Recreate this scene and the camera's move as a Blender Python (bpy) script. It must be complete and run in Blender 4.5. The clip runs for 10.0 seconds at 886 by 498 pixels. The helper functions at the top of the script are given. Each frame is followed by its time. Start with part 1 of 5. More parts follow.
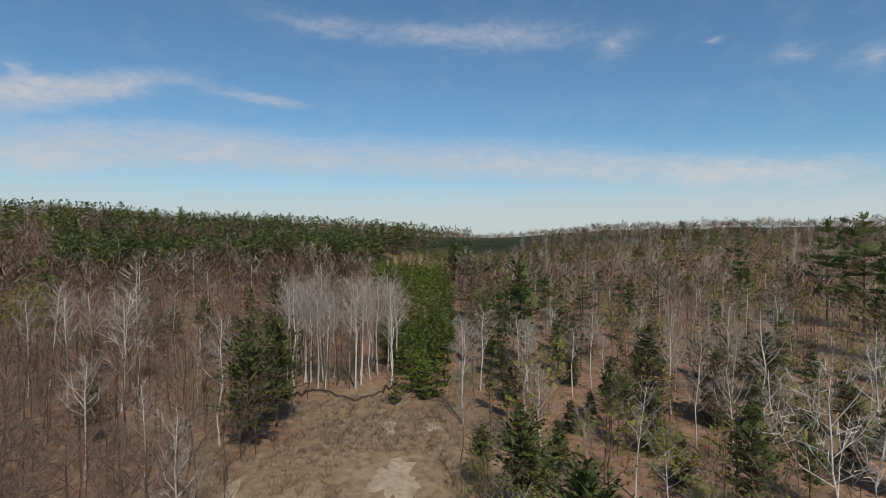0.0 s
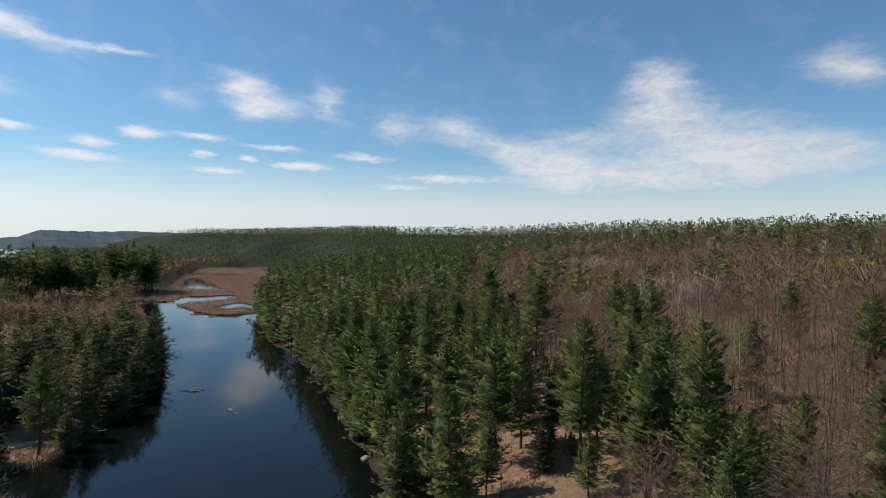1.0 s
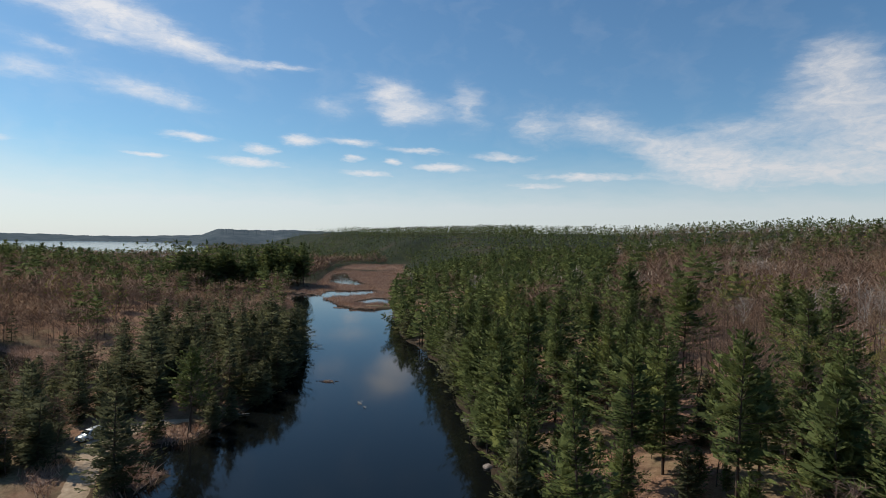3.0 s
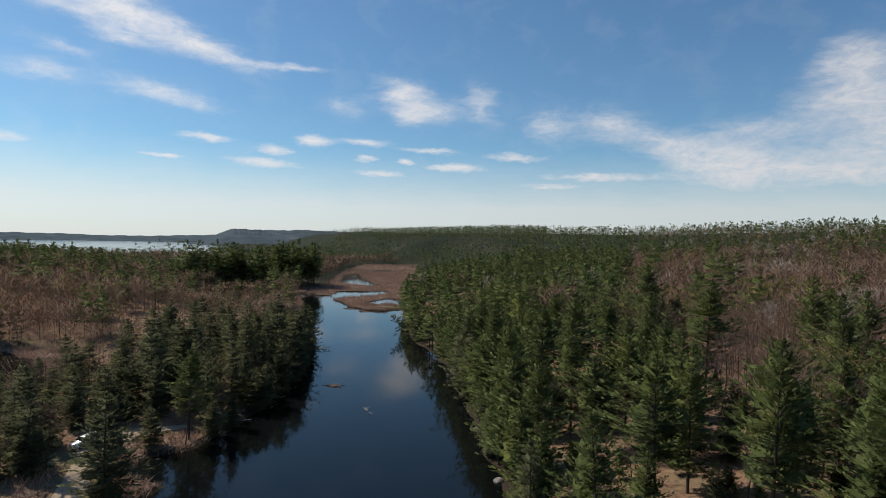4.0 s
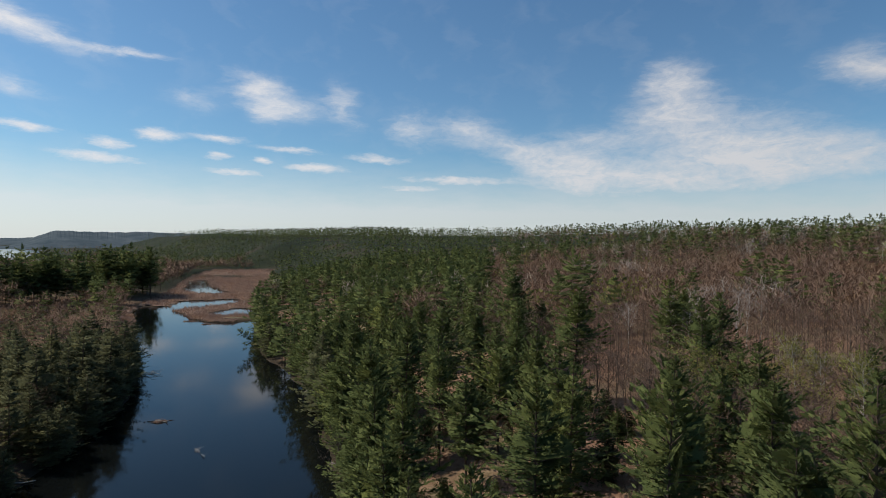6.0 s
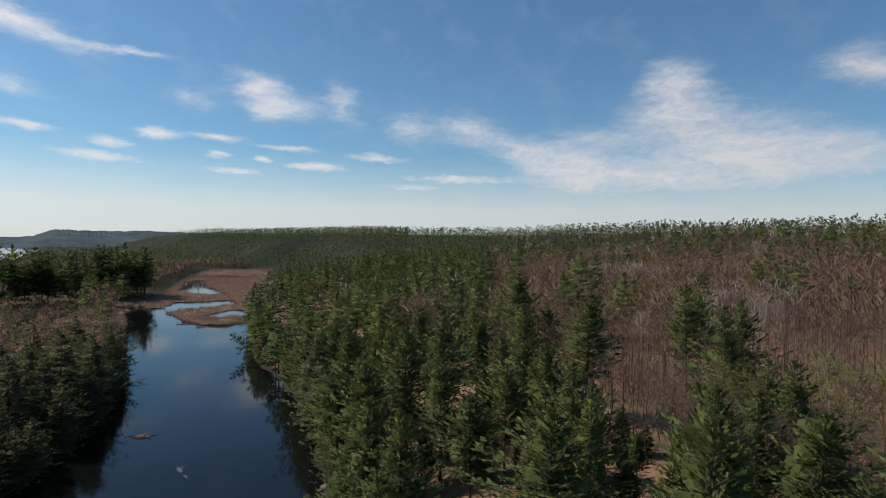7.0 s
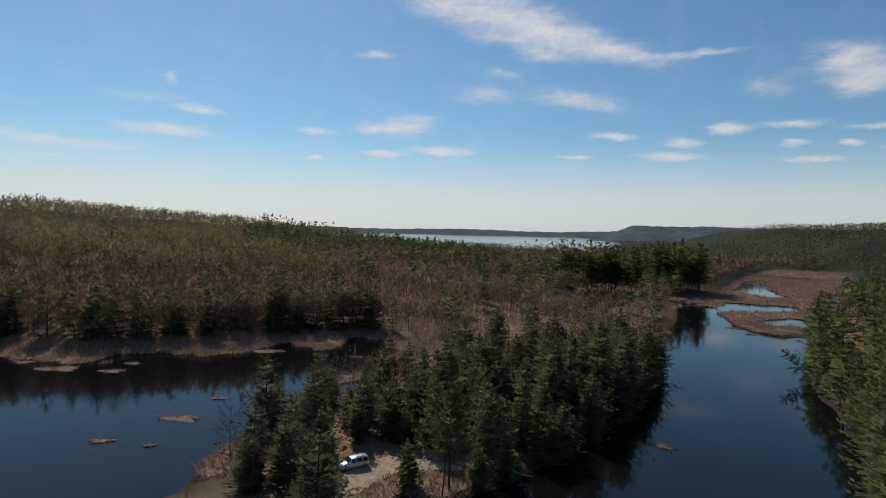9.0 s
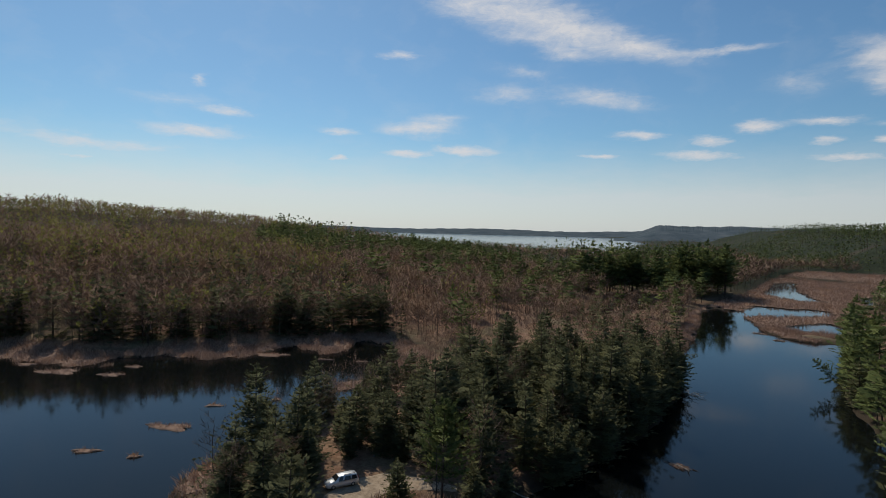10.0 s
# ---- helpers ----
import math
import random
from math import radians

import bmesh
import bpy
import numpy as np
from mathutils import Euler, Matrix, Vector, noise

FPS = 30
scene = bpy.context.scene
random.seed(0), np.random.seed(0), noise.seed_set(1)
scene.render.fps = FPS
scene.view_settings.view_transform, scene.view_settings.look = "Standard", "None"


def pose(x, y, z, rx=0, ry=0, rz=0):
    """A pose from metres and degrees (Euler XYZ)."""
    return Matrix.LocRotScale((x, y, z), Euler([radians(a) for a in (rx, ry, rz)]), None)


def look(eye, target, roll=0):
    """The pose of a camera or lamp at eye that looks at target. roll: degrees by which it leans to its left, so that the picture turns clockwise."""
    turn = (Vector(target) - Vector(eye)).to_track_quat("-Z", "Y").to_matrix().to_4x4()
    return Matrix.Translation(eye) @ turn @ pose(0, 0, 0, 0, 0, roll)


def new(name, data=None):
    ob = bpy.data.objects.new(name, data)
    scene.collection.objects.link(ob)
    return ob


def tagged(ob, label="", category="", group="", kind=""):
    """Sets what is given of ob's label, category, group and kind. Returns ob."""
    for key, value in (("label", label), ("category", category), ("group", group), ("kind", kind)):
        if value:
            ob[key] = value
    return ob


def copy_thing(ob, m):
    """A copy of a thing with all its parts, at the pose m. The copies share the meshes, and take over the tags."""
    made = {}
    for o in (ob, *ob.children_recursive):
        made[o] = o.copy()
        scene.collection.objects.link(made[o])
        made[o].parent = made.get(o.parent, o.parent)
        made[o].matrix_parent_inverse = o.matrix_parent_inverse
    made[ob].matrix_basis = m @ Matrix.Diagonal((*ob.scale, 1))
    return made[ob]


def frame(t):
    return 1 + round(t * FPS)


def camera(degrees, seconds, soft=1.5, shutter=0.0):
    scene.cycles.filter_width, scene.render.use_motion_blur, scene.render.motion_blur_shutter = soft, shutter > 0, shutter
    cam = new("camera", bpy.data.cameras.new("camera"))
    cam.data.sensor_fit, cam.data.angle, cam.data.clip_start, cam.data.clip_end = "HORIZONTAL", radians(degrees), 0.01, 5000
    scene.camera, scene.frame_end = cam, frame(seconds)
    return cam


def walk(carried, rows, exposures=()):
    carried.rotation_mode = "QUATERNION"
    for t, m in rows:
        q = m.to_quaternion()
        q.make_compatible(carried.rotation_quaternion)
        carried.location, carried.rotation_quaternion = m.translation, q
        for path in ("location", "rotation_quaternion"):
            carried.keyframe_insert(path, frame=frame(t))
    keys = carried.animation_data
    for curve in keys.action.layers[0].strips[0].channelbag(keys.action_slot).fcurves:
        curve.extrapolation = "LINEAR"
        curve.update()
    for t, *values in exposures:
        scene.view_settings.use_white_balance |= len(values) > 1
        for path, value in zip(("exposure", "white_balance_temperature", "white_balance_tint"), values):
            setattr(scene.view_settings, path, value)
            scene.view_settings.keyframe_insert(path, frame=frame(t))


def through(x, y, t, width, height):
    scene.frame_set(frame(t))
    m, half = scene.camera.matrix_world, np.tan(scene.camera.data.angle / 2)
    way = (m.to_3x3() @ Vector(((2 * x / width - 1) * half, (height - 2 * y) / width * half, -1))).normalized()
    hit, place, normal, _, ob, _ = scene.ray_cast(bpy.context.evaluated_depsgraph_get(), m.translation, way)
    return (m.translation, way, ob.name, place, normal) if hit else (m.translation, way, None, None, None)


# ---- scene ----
cam = camera(76.6, 10.0, soft=0.8)
PATH = [
    (0.0, pose(-1.78, -17.83, 38.23, 89.32, -0.00, -119.08)),
    (0.1, pose(-1.68, -17.59, 38.22, 89.32, -0.00, -107.28)),
    (0.2, pose(-1.58, -17.35, 38.21, 89.32, -0.00, -95.48)),
    (0.3, pose(-1.48, -17.11, 38.20, 89.32, -0.00, -83.68)),
    (0.4, pose(-1.38, -16.87, 38.19, 89.32, -0.00, -71.88)),
    (0.5, pose(-1.28, -16.63, 38.18, 89.32, -0.00, -60.08)),
    (0.6, pose(-1.18, -16.39, 38.17, 89.32, -0.00, -48.23)),
    (0.7, pose(-1.08, -16.15, 38.16, 89.32, -0.00, -36.38)),
    (0.8, pose(-0.98, -15.91, 38.15, 89.32, -0.00, -24.58)),
    (0.9, pose(-0.88, -15.67, 38.14, 89.32, -0.00, -12.98)),
    (1, pose(-0.78, -15.43, 38.13, 89.32, -0.58, -2.88)),
    (1.5, pose(0.04, -14.45, 37.98, 89.25, -0.80, 1.80)),
    (2, pose(0.51, -13.10, 37.80, 89.19, -0.89, 5.80)),
    (2.5, pose(0.69, -11.34, 37.67, 89.12, -1.01, 9.41)),
    (3, pose(0.82, -9.23, 37.59, 89.08, -0.98, 11.10)),
    (4.5, pose(0.18, -0.95, 37.55, 89.08, -1.13, 12.52)),
    (5, pose(-0.02, 2.39, 37.64, 89.43, -0.86, 1.37)),
    (5.5, pose(-0.27, 5.80, 37.84, 89.47, -0.71, -1.55)),
    (7, pose(-0.40, 16.83, 39.10, 89.34, -0.76, -1.56)),
    (7.5, pose(-0.61, 20.43, 39.36, 89.01, -1.17, 14.60)),
    (8, pose(-0.23, 24.23, 39.58, 88.47, -1.40, 30.43)),
    (8.5, pose(-0.35, 28.03, 39.85, 88.36, -1.34, 34.40)),
    (9, pose(-0.87, 32.00, 39.95, 87.84, -1.34, 52.06)),
    (9.5, pose(-2.07, 35.73, 40.13, 87.72, -1.35, 53.83)),
    (10, pose(-3.54, 39.33, 40.30, 87.76, -1.36, 54.38)),
]
EXPOSURES = [(0.0, -0.05), (0.5, -0.02), (0.8, 0.1), (1.0, 0.12), (2.0, 0.02), (3.0, -0.02), (4.5, -0.05), (7.5, -0.08), (8.5, -0.2), (9.0, -0.3), (10.0, -0.35)]
walk(cam, PATH, EXPOSURES)

# ---- world: clear spring sky with thin clouds ----
SUN_AZ, SUN_EL = -78.0, 48.0      # degrees to the right of north, and above the horizon

CLOUDS_NORTH = [
    (-16.8, 15.1, 3.4, 1.1, -5, 0.7),
    (-14.5, 12.9, 5.0, 1.6, -5, 0.7),
    (-8.7, 13.3, 2.2, 2.9, 20, 0.5),
    (-22.3, 13.0, 3.4, 1.4, 0, 0.3),
    (-1.9, 11.4, 3.5, 2.2, -20, 0.5),
    (3.7, 11.3, 4.1, 2.0, -5, 0.6),
    (9.1, 9.3, 6.1, 1.6, -12, 0.7),
    (15.1, 7.7, 8.3, 1.7, -5, 0.7),
]
CLOUDS_BIG = [
    (-52.5, 21.3, 6.2, 1.57, -10, 0.7),
    (-47.1, 20.5, 6.7, 2.43, -14, 0.8),
    (-41.8, 19.0, 7.1, 2.15, -19, 0.9),
    (-36.1, 17.1, 7.2, 1.22, -15, 1.0),
    (-42.2, 16.7, 4.3, 0.72, -9, 0.6),
    (-45.9, 18.2, 5.0, 1.0, -8, 0.4),
    (-28.0, 16.2, 5.7, 0.36, 1, 0.5),
    (-59.2, 16.6, 3.0, 0.43, 1, 0.55),
    (-48.4, 13.2, 4.6, 1.14, 0, 0.5),
    (-40.3, 12.8, 4.8, 1.14, -8, 0.5),
    (-36.5, 12.1, 4.7, 0.93, -8, 0.4),
    (-46.7, 15.3, 4.6, 0.86, -9, 0.35),
    (-17.1, 14.3, 3.8, 1.0, 0, 0.6),
    (-16.0, 12.5, 2.5, 1.43, -4, 0.6),
    (-57.1, 9.9, 5.0, 0.5, 6, 0.6),
]
CLOUDS_STREAKS = [
    (-35.5, 9.1, 3.2, 0.4, -3, 0.8),
    (-29.1, 8.4, 2.4, 0.6, 0, 0.9),
    (-25.5, 9.5, 2.5, 0.6, 0, 0.9),
    (-20.6, 9.6, 3.8, 0.4, -2, 0.7),
    (-30.1, 7.1, 5.3, 0.6, -2, 0.9),
    (-39.3, 7.2, 3.0, 0.3, -2, 0.8),
    (-18.9, 6.5, 4.9, 0.4, -2, 0.8),
    (-20.3, 8.0, 1.9, 0.4, -2, 0.7),
    (-16.4, 7.8, 1.4, 0.4, -2, 0.7),
    (-11.5, 7.3, 4.7, 0.5, -2, 0.9),
    (-5.2, 8.4, 3.9, 0.5, -2, 0.8),
    (2.7, 6.4, 8.2, 0.5, -1, 0.9),
    (-1.7, 5.5, 6.3, 0.5, 0, 0.7),
    (-13.8, 8.9, 4.6, 0.3, -2, 0.6),
]
CLOUDS_WEST = [
    (-78.1, 12.9, 0.9, 0.7, 20, 0.7),
    (-75.6, 10.4, 3.1, 0.5, -2, 0.8),
    (-86.1, 6.7, 10.9, 0.9, -4, 0.7),
    (-78.3, 8.3, 6.3, 0.7, -1, 0.8),
    (-58.3, 7.3, 3.4, 0.5, 0, 0.9),
    (-52.0, 7.7, 5.0, 0.6, -2, 0.9),
    (-57.2, 9.7, 5.3, 0.9, -3, 0.7),
    (-55.5, 10.9, 3.9, 0.7, 0, 0.5),
    (-65.1, 9.2, 3.1, 0.4, -2, 0.5),
    (-80.0, 11.0, 5.8, 0.7, 0, 0.3),
    (-87.6, 5.3, 2.8, 0.3, -1, 0.5),
    (-65.0, 6.7, 1.4, 0.3, 0, 0.7),
]
CLOUDS_EAST = [
    (38.5, 14.6, 3.7, 1.7, -15, 0.9),
    (44.4, 11.7, 2.2, 1.4, -5, 0.8),
    (50.5, 14.3, 2.1, 0.9, 0, 0.8),
    (53.3, 11.2, 2.1, 1.3, 0, 0.6),
    (44.2, 9.3, 2.0, 0.7, 0, 0.7),
    (75.6, 10.8, 11.3, 1.8, 10, 0.8),
    (87.0, 13.1, 9.4, 1.5, 13, 0.85),
    (61.0, 10.8, 6.5, 1.1, 6, 0.6),
    (58.1, 7.6, 9.7, 0.5, 2, 0.6),
    (81.8, 12.6, 3.7, 0.9, 14, 0.5),
]
CLOUDS_TOWER = [
    (23.5, 15.3, 3.6, 2.3, 5, 0.7),
    (23.7, 12.6, 5.4, 3.0, 0, 0.8),
    (29.2, 8.9, 10.6, 3.9, -8, 0.95),
    (35.5, 7.8, 11.2, 2.0, -2, 0.8),
    (16.2, 10.1, 6.7, 1.6, 0, 0.6),
    (23.7, 6.2, 15.4, 2.4, 0, 0.8),
    (14.5, 6.6, 7.0, 2.5, -5, 0.6),
]
CLOUDS_SOUTH = [
    (106.4, 20.6, 10.2, 1.3, -6, 0.3),
    (117.7, 20.2, 12.1, 1.4, -4, 0.3),
    (126.8, 20.1, 11.5, 2.0, -3, 0.35),
    (136.1, 18.5, 3.6, 1.5, 15, 0.3),
    (98.5, 13.9, 6.6, 0.9, -8, 0.35),
    (102.6, 13.5, 5.3, 0.6, -5, 0.3),
    (81.6, 13.9, 1.8, 0.9, -5, 0.4),
    (150.8, 16.1, 3.6, 1.1, 0, 0.3),
    (156.4, 14.7, 3.2, 1.6, 0, 0.35),
    (144.7, 17.9, 1.5, 0.4, 0, 0.25),
    (98.0, 8.4, 21.5, 2.8, -3, 0.75),
    (124.6, 7.9, 27.2, 2.8, -3, 0.75),
    (147.8, 6.2, 19.3, 2.0, -3, 0.75),
    (83.0, 6.9, 11.8, 2.8, 0, 0.75),
]


world = bpy.data.worlds.new("sky")
scene.world = world
world.use_nodes = True
wt = world.node_tree
wt.nodes.clear()


def wmath(op, a, b=None, c=None, clamp=False):
    n = wt.nodes.new("ShaderNodeMath")
    n.operation, n.use_clamp = op, clamp
    for i, v in enumerate((a, b, c)):
        if v is None:
            continue
        if isinstance(v, (int, float)):
            n.inputs[i].default_value = v
        else:
            wt.links.new(v, n.inputs[i])
    return n.outputs[0]


def wnoise(vec, scale, detail, rough=0.55, distortion=0.0):
    n = wt.nodes.new("ShaderNodeTexNoise")
    n.inputs["Scale"].default_value, n.inputs["Detail"].default_value = scale, detail
    n.inputs["Roughness"].default_value, n.inputs["Distortion"].default_value = rough, distortion
    wt.links.new(vec, n.inputs["Vector"])
    return n


sky = wt.nodes.new("ShaderNodeTexSky")
sky.sky_type, sky.sun_disc = "NISHITA", False
sky.sun_elevation, sky.sun_rotation = radians(SUN_EL), radians(SUN_AZ)
sky.air_density, sky.dust_density, sky.ozone_density = 1.0, 0.45, 2.5
coord = wt.nodes.new("ShaderNodeTexCoord")
sep = wt.nodes.new("ShaderNodeSeparateXYZ")
wt.links.new(coord.outputs["Generated"], sep.inputs[0])
az = wmath("MULTIPLY", wmath("ARCTAN2", sep.outputs[0], sep.outputs[1]), 57.2958)
el = wmath("MULTIPLY", wmath("ARCSINE", sep.outputs[2]), 57.2958)
flat = wt.nodes.new("ShaderNodeCombineXYZ")
wt.links.new(az, flat.inputs[0])
wt.links.new(el, flat.inputs[1])
# ragged edges: the plane of the clouds is warped by drawn-out noise
squash = wt.nodes.new("ShaderNodeMapping")
squash.inputs["Scale"].default_value = (0.45, 1.5, 1.0)
wt.links.new(flat.outputs[0], squash.inputs[0])
warp = wnoise(squash.outputs[0], 0.42, 5.0, 0.6)
shift = wt.nodes.new("ShaderNodeVectorMath")
shift.operation = "SUBTRACT"
wt.links.new(warp.outputs["Color"], shift.inputs[0])
shift.inputs[1].default_value = (0.5, 0.5, 0.5)
scaled = wt.nodes.new("ShaderNodeVectorMath")
scaled.operation = "MULTIPLY"
wt.links.new(shift.outputs[0], scaled.inputs[0])
scaled.inputs[1].default_value = (5.0, 1.9, 0.0)
bent = wt.nodes.new("ShaderNodeVectorMath")
bent.operation = "ADD"
wt.links.new(flat.outputs[0], bent.inputs[0])
wt.links.new(scaled.outputs[0], bent.inputs[1])
ripples = wnoise(squash.outputs[0], 0.9, 6.0, 0.65)
part_shift = wt.nodes.new("ShaderNodeVectorMath")
part_shift.operation = "MULTIPLY_ADD"
wt.links.new(ripples.outputs["Color"], part_shift.inputs[0])
part_shift.inputs[1].default_value = (3.6, 1.0, 0.0)
part_shift.inputs[2].default_value = (-1.8, -0.5, 0.0)
waved = wt.nodes.new("ShaderNodeVectorMath")
waved.operation = "ADD"
wt.links.new(flat.outputs[0], waved.inputs[0])
wt.links.new(part_shift.outputs[0], waved.inputs[1])
total = 0.0
for a, e, w, h, tilt, s in CLOUDS_NORTH + CLOUDS_BIG + CLOUDS_STREAKS + CLOUDS_WEST + CLOUDS_EAST + CLOUDS_TOWER + CLOUDS_SOUTH:
    m = wt.nodes.new("ShaderNodeMapping")
    m.vector_type = "TEXTURE"
    m.inputs["Location"].default_value = (a, e, 0)
    m.inputs["Rotation"].default_value = (0, 0, radians(tilt))
    m.inputs["Scale"].default_value = (w * 1.15, h * 1.25 + 0.12, 1) if h < 0.7 else (w * 1.35, h * 1.5, 1)
    wt.links.new((waved if h < 0.7 else bent).outputs[0], m.inputs[0])
    g = wt.nodes.new("ShaderNodeTexGradient")
    g.gradient_type = "QUADRATIC_SPHERE"
    wt.links.new(m.outputs[0], g.inputs[0])
    total = wmath("MULTIPLY_ADD", g.outputs["Fac"], s * (5.0 if h < 0.7 else 3.6), total)
wisp = wnoise(squash.outputs[0], 0.55, 9.0, 0.62, 0.9)
fine = wnoise(bent.outputs[0], 1.1, 8.0, 0.66)
broad = wnoise(bent.outputs[0], 0.28, 3.0, 0.5)
body = wmath("SUBTRACT", 1.0, wmath("POWER", 2.718, wmath("MULTIPLY", total, -0.85)))
grain = wmath("ADD", wmath("MULTIPLY_ADD", wisp.outputs["Fac"], 1.5, -0.75), wmath("MULTIPLY_ADD", fine.outputs["Fac"], 1.1, -0.55))
ragged = wmath("MULTIPLY", wmath("MULTIPLY", body, wmath("ADD", wmath("SUBTRACT", body, 0.10), grain)), 1.05, clamp=True)
veil = wmath("ADD", wmath("MULTIPLY", ragged, 0.85), wmath("MULTIPLY", body, 0.16), clamp=True)
# faint cirrus everywhere, thicker low down, and the pale band over the horizon
thin = wmath("MULTIPLY", wmath("SUBTRACT", broad.outputs["Fac"], 0.5), 0.3, clamp=True)
uneven = wmath("MULTIPLY_ADD", warp.outputs["Fac"], 2.4, -1.2)
low = wmath("SUBTRACT", 1.0, wmath("DIVIDE", wmath("SUBTRACT", wmath("ADD", el, uneven), 3.2), 6.0), clamp=True)
low = wmath("POWER", low, 1.5)
low = wmath("MULTIPLY", low, 0.72)
cover = wmath("MAXIMUM", wmath("MAXIMUM", veil, low), wmath("ADD", thin, wmath("MULTIPLY", low, 0.9)))
cover = wmath("MULTIPLY", cover, 0.92, clamp=True)
tint = wt.nodes.new("ShaderNodeMix")
tint.data_type, tint.blend_type = "RGBA", "MULTIPLY"
tint.inputs["Factor"].default_value = 1.0
wt.links.new(sky.outputs[0], tint.inputs["A"])
tint.inputs["B"].default_value = (0.70, 0.95, 1.05, 1)
mixer = wt.nodes.new("ShaderNodeMix")
mixer.data_type = "RGBA"
wt.links.new(cover, mixer.inputs["Factor"])
wt.links.new(tint.outputs["Result"], mixer.inputs["A"])
# cloud and haze are brightest on the side of the sun
sunward = wmath("COSINE", wmath("MULTIPLY", wmath("SUBTRACT", az, SUN_AZ), 0.0174533))
glow = wmath("MULTIPLY_ADD", sunward, 1.4, 7.1)
white = wt.nodes.new("ShaderNodeVectorMath")
white.operation = "SCALE"
white.inputs[0].default_value = (1.0, 1.0, 1.03)
wt.links.new(glow, white.inputs["Scale"])
wt.links.new(white.outputs[0], mixer.inputs["B"])
back = wt.nodes.new("ShaderNodeBackground")
back.inputs["Strength"].default_value = 0.1
wt.links.new(mixer.outputs["Result"], back.inputs["Color"])
wout = wt.nodes.new("ShaderNodeOutputWorld")
wt.links.new(back.outputs[0], wout.inputs[0])

sun = new("sun", bpy.data.lights.new("sun", "SUN"))
sun.data.energy, sun.data.angle, sun.data.color = 4.0, radians(0.5), (1.0, 0.93, 0.80)
sun_way = Vector((math.sin(radians(SUN_AZ)) * math.cos(radians(SUN_EL)), math.cos(radians(SUN_AZ)) * math.cos(radians(SUN_EL)), math.sin(radians(SUN_EL))))
sun.matrix_world = look(sun_way * 200, (0, 0, 0))

# ---- materials ----


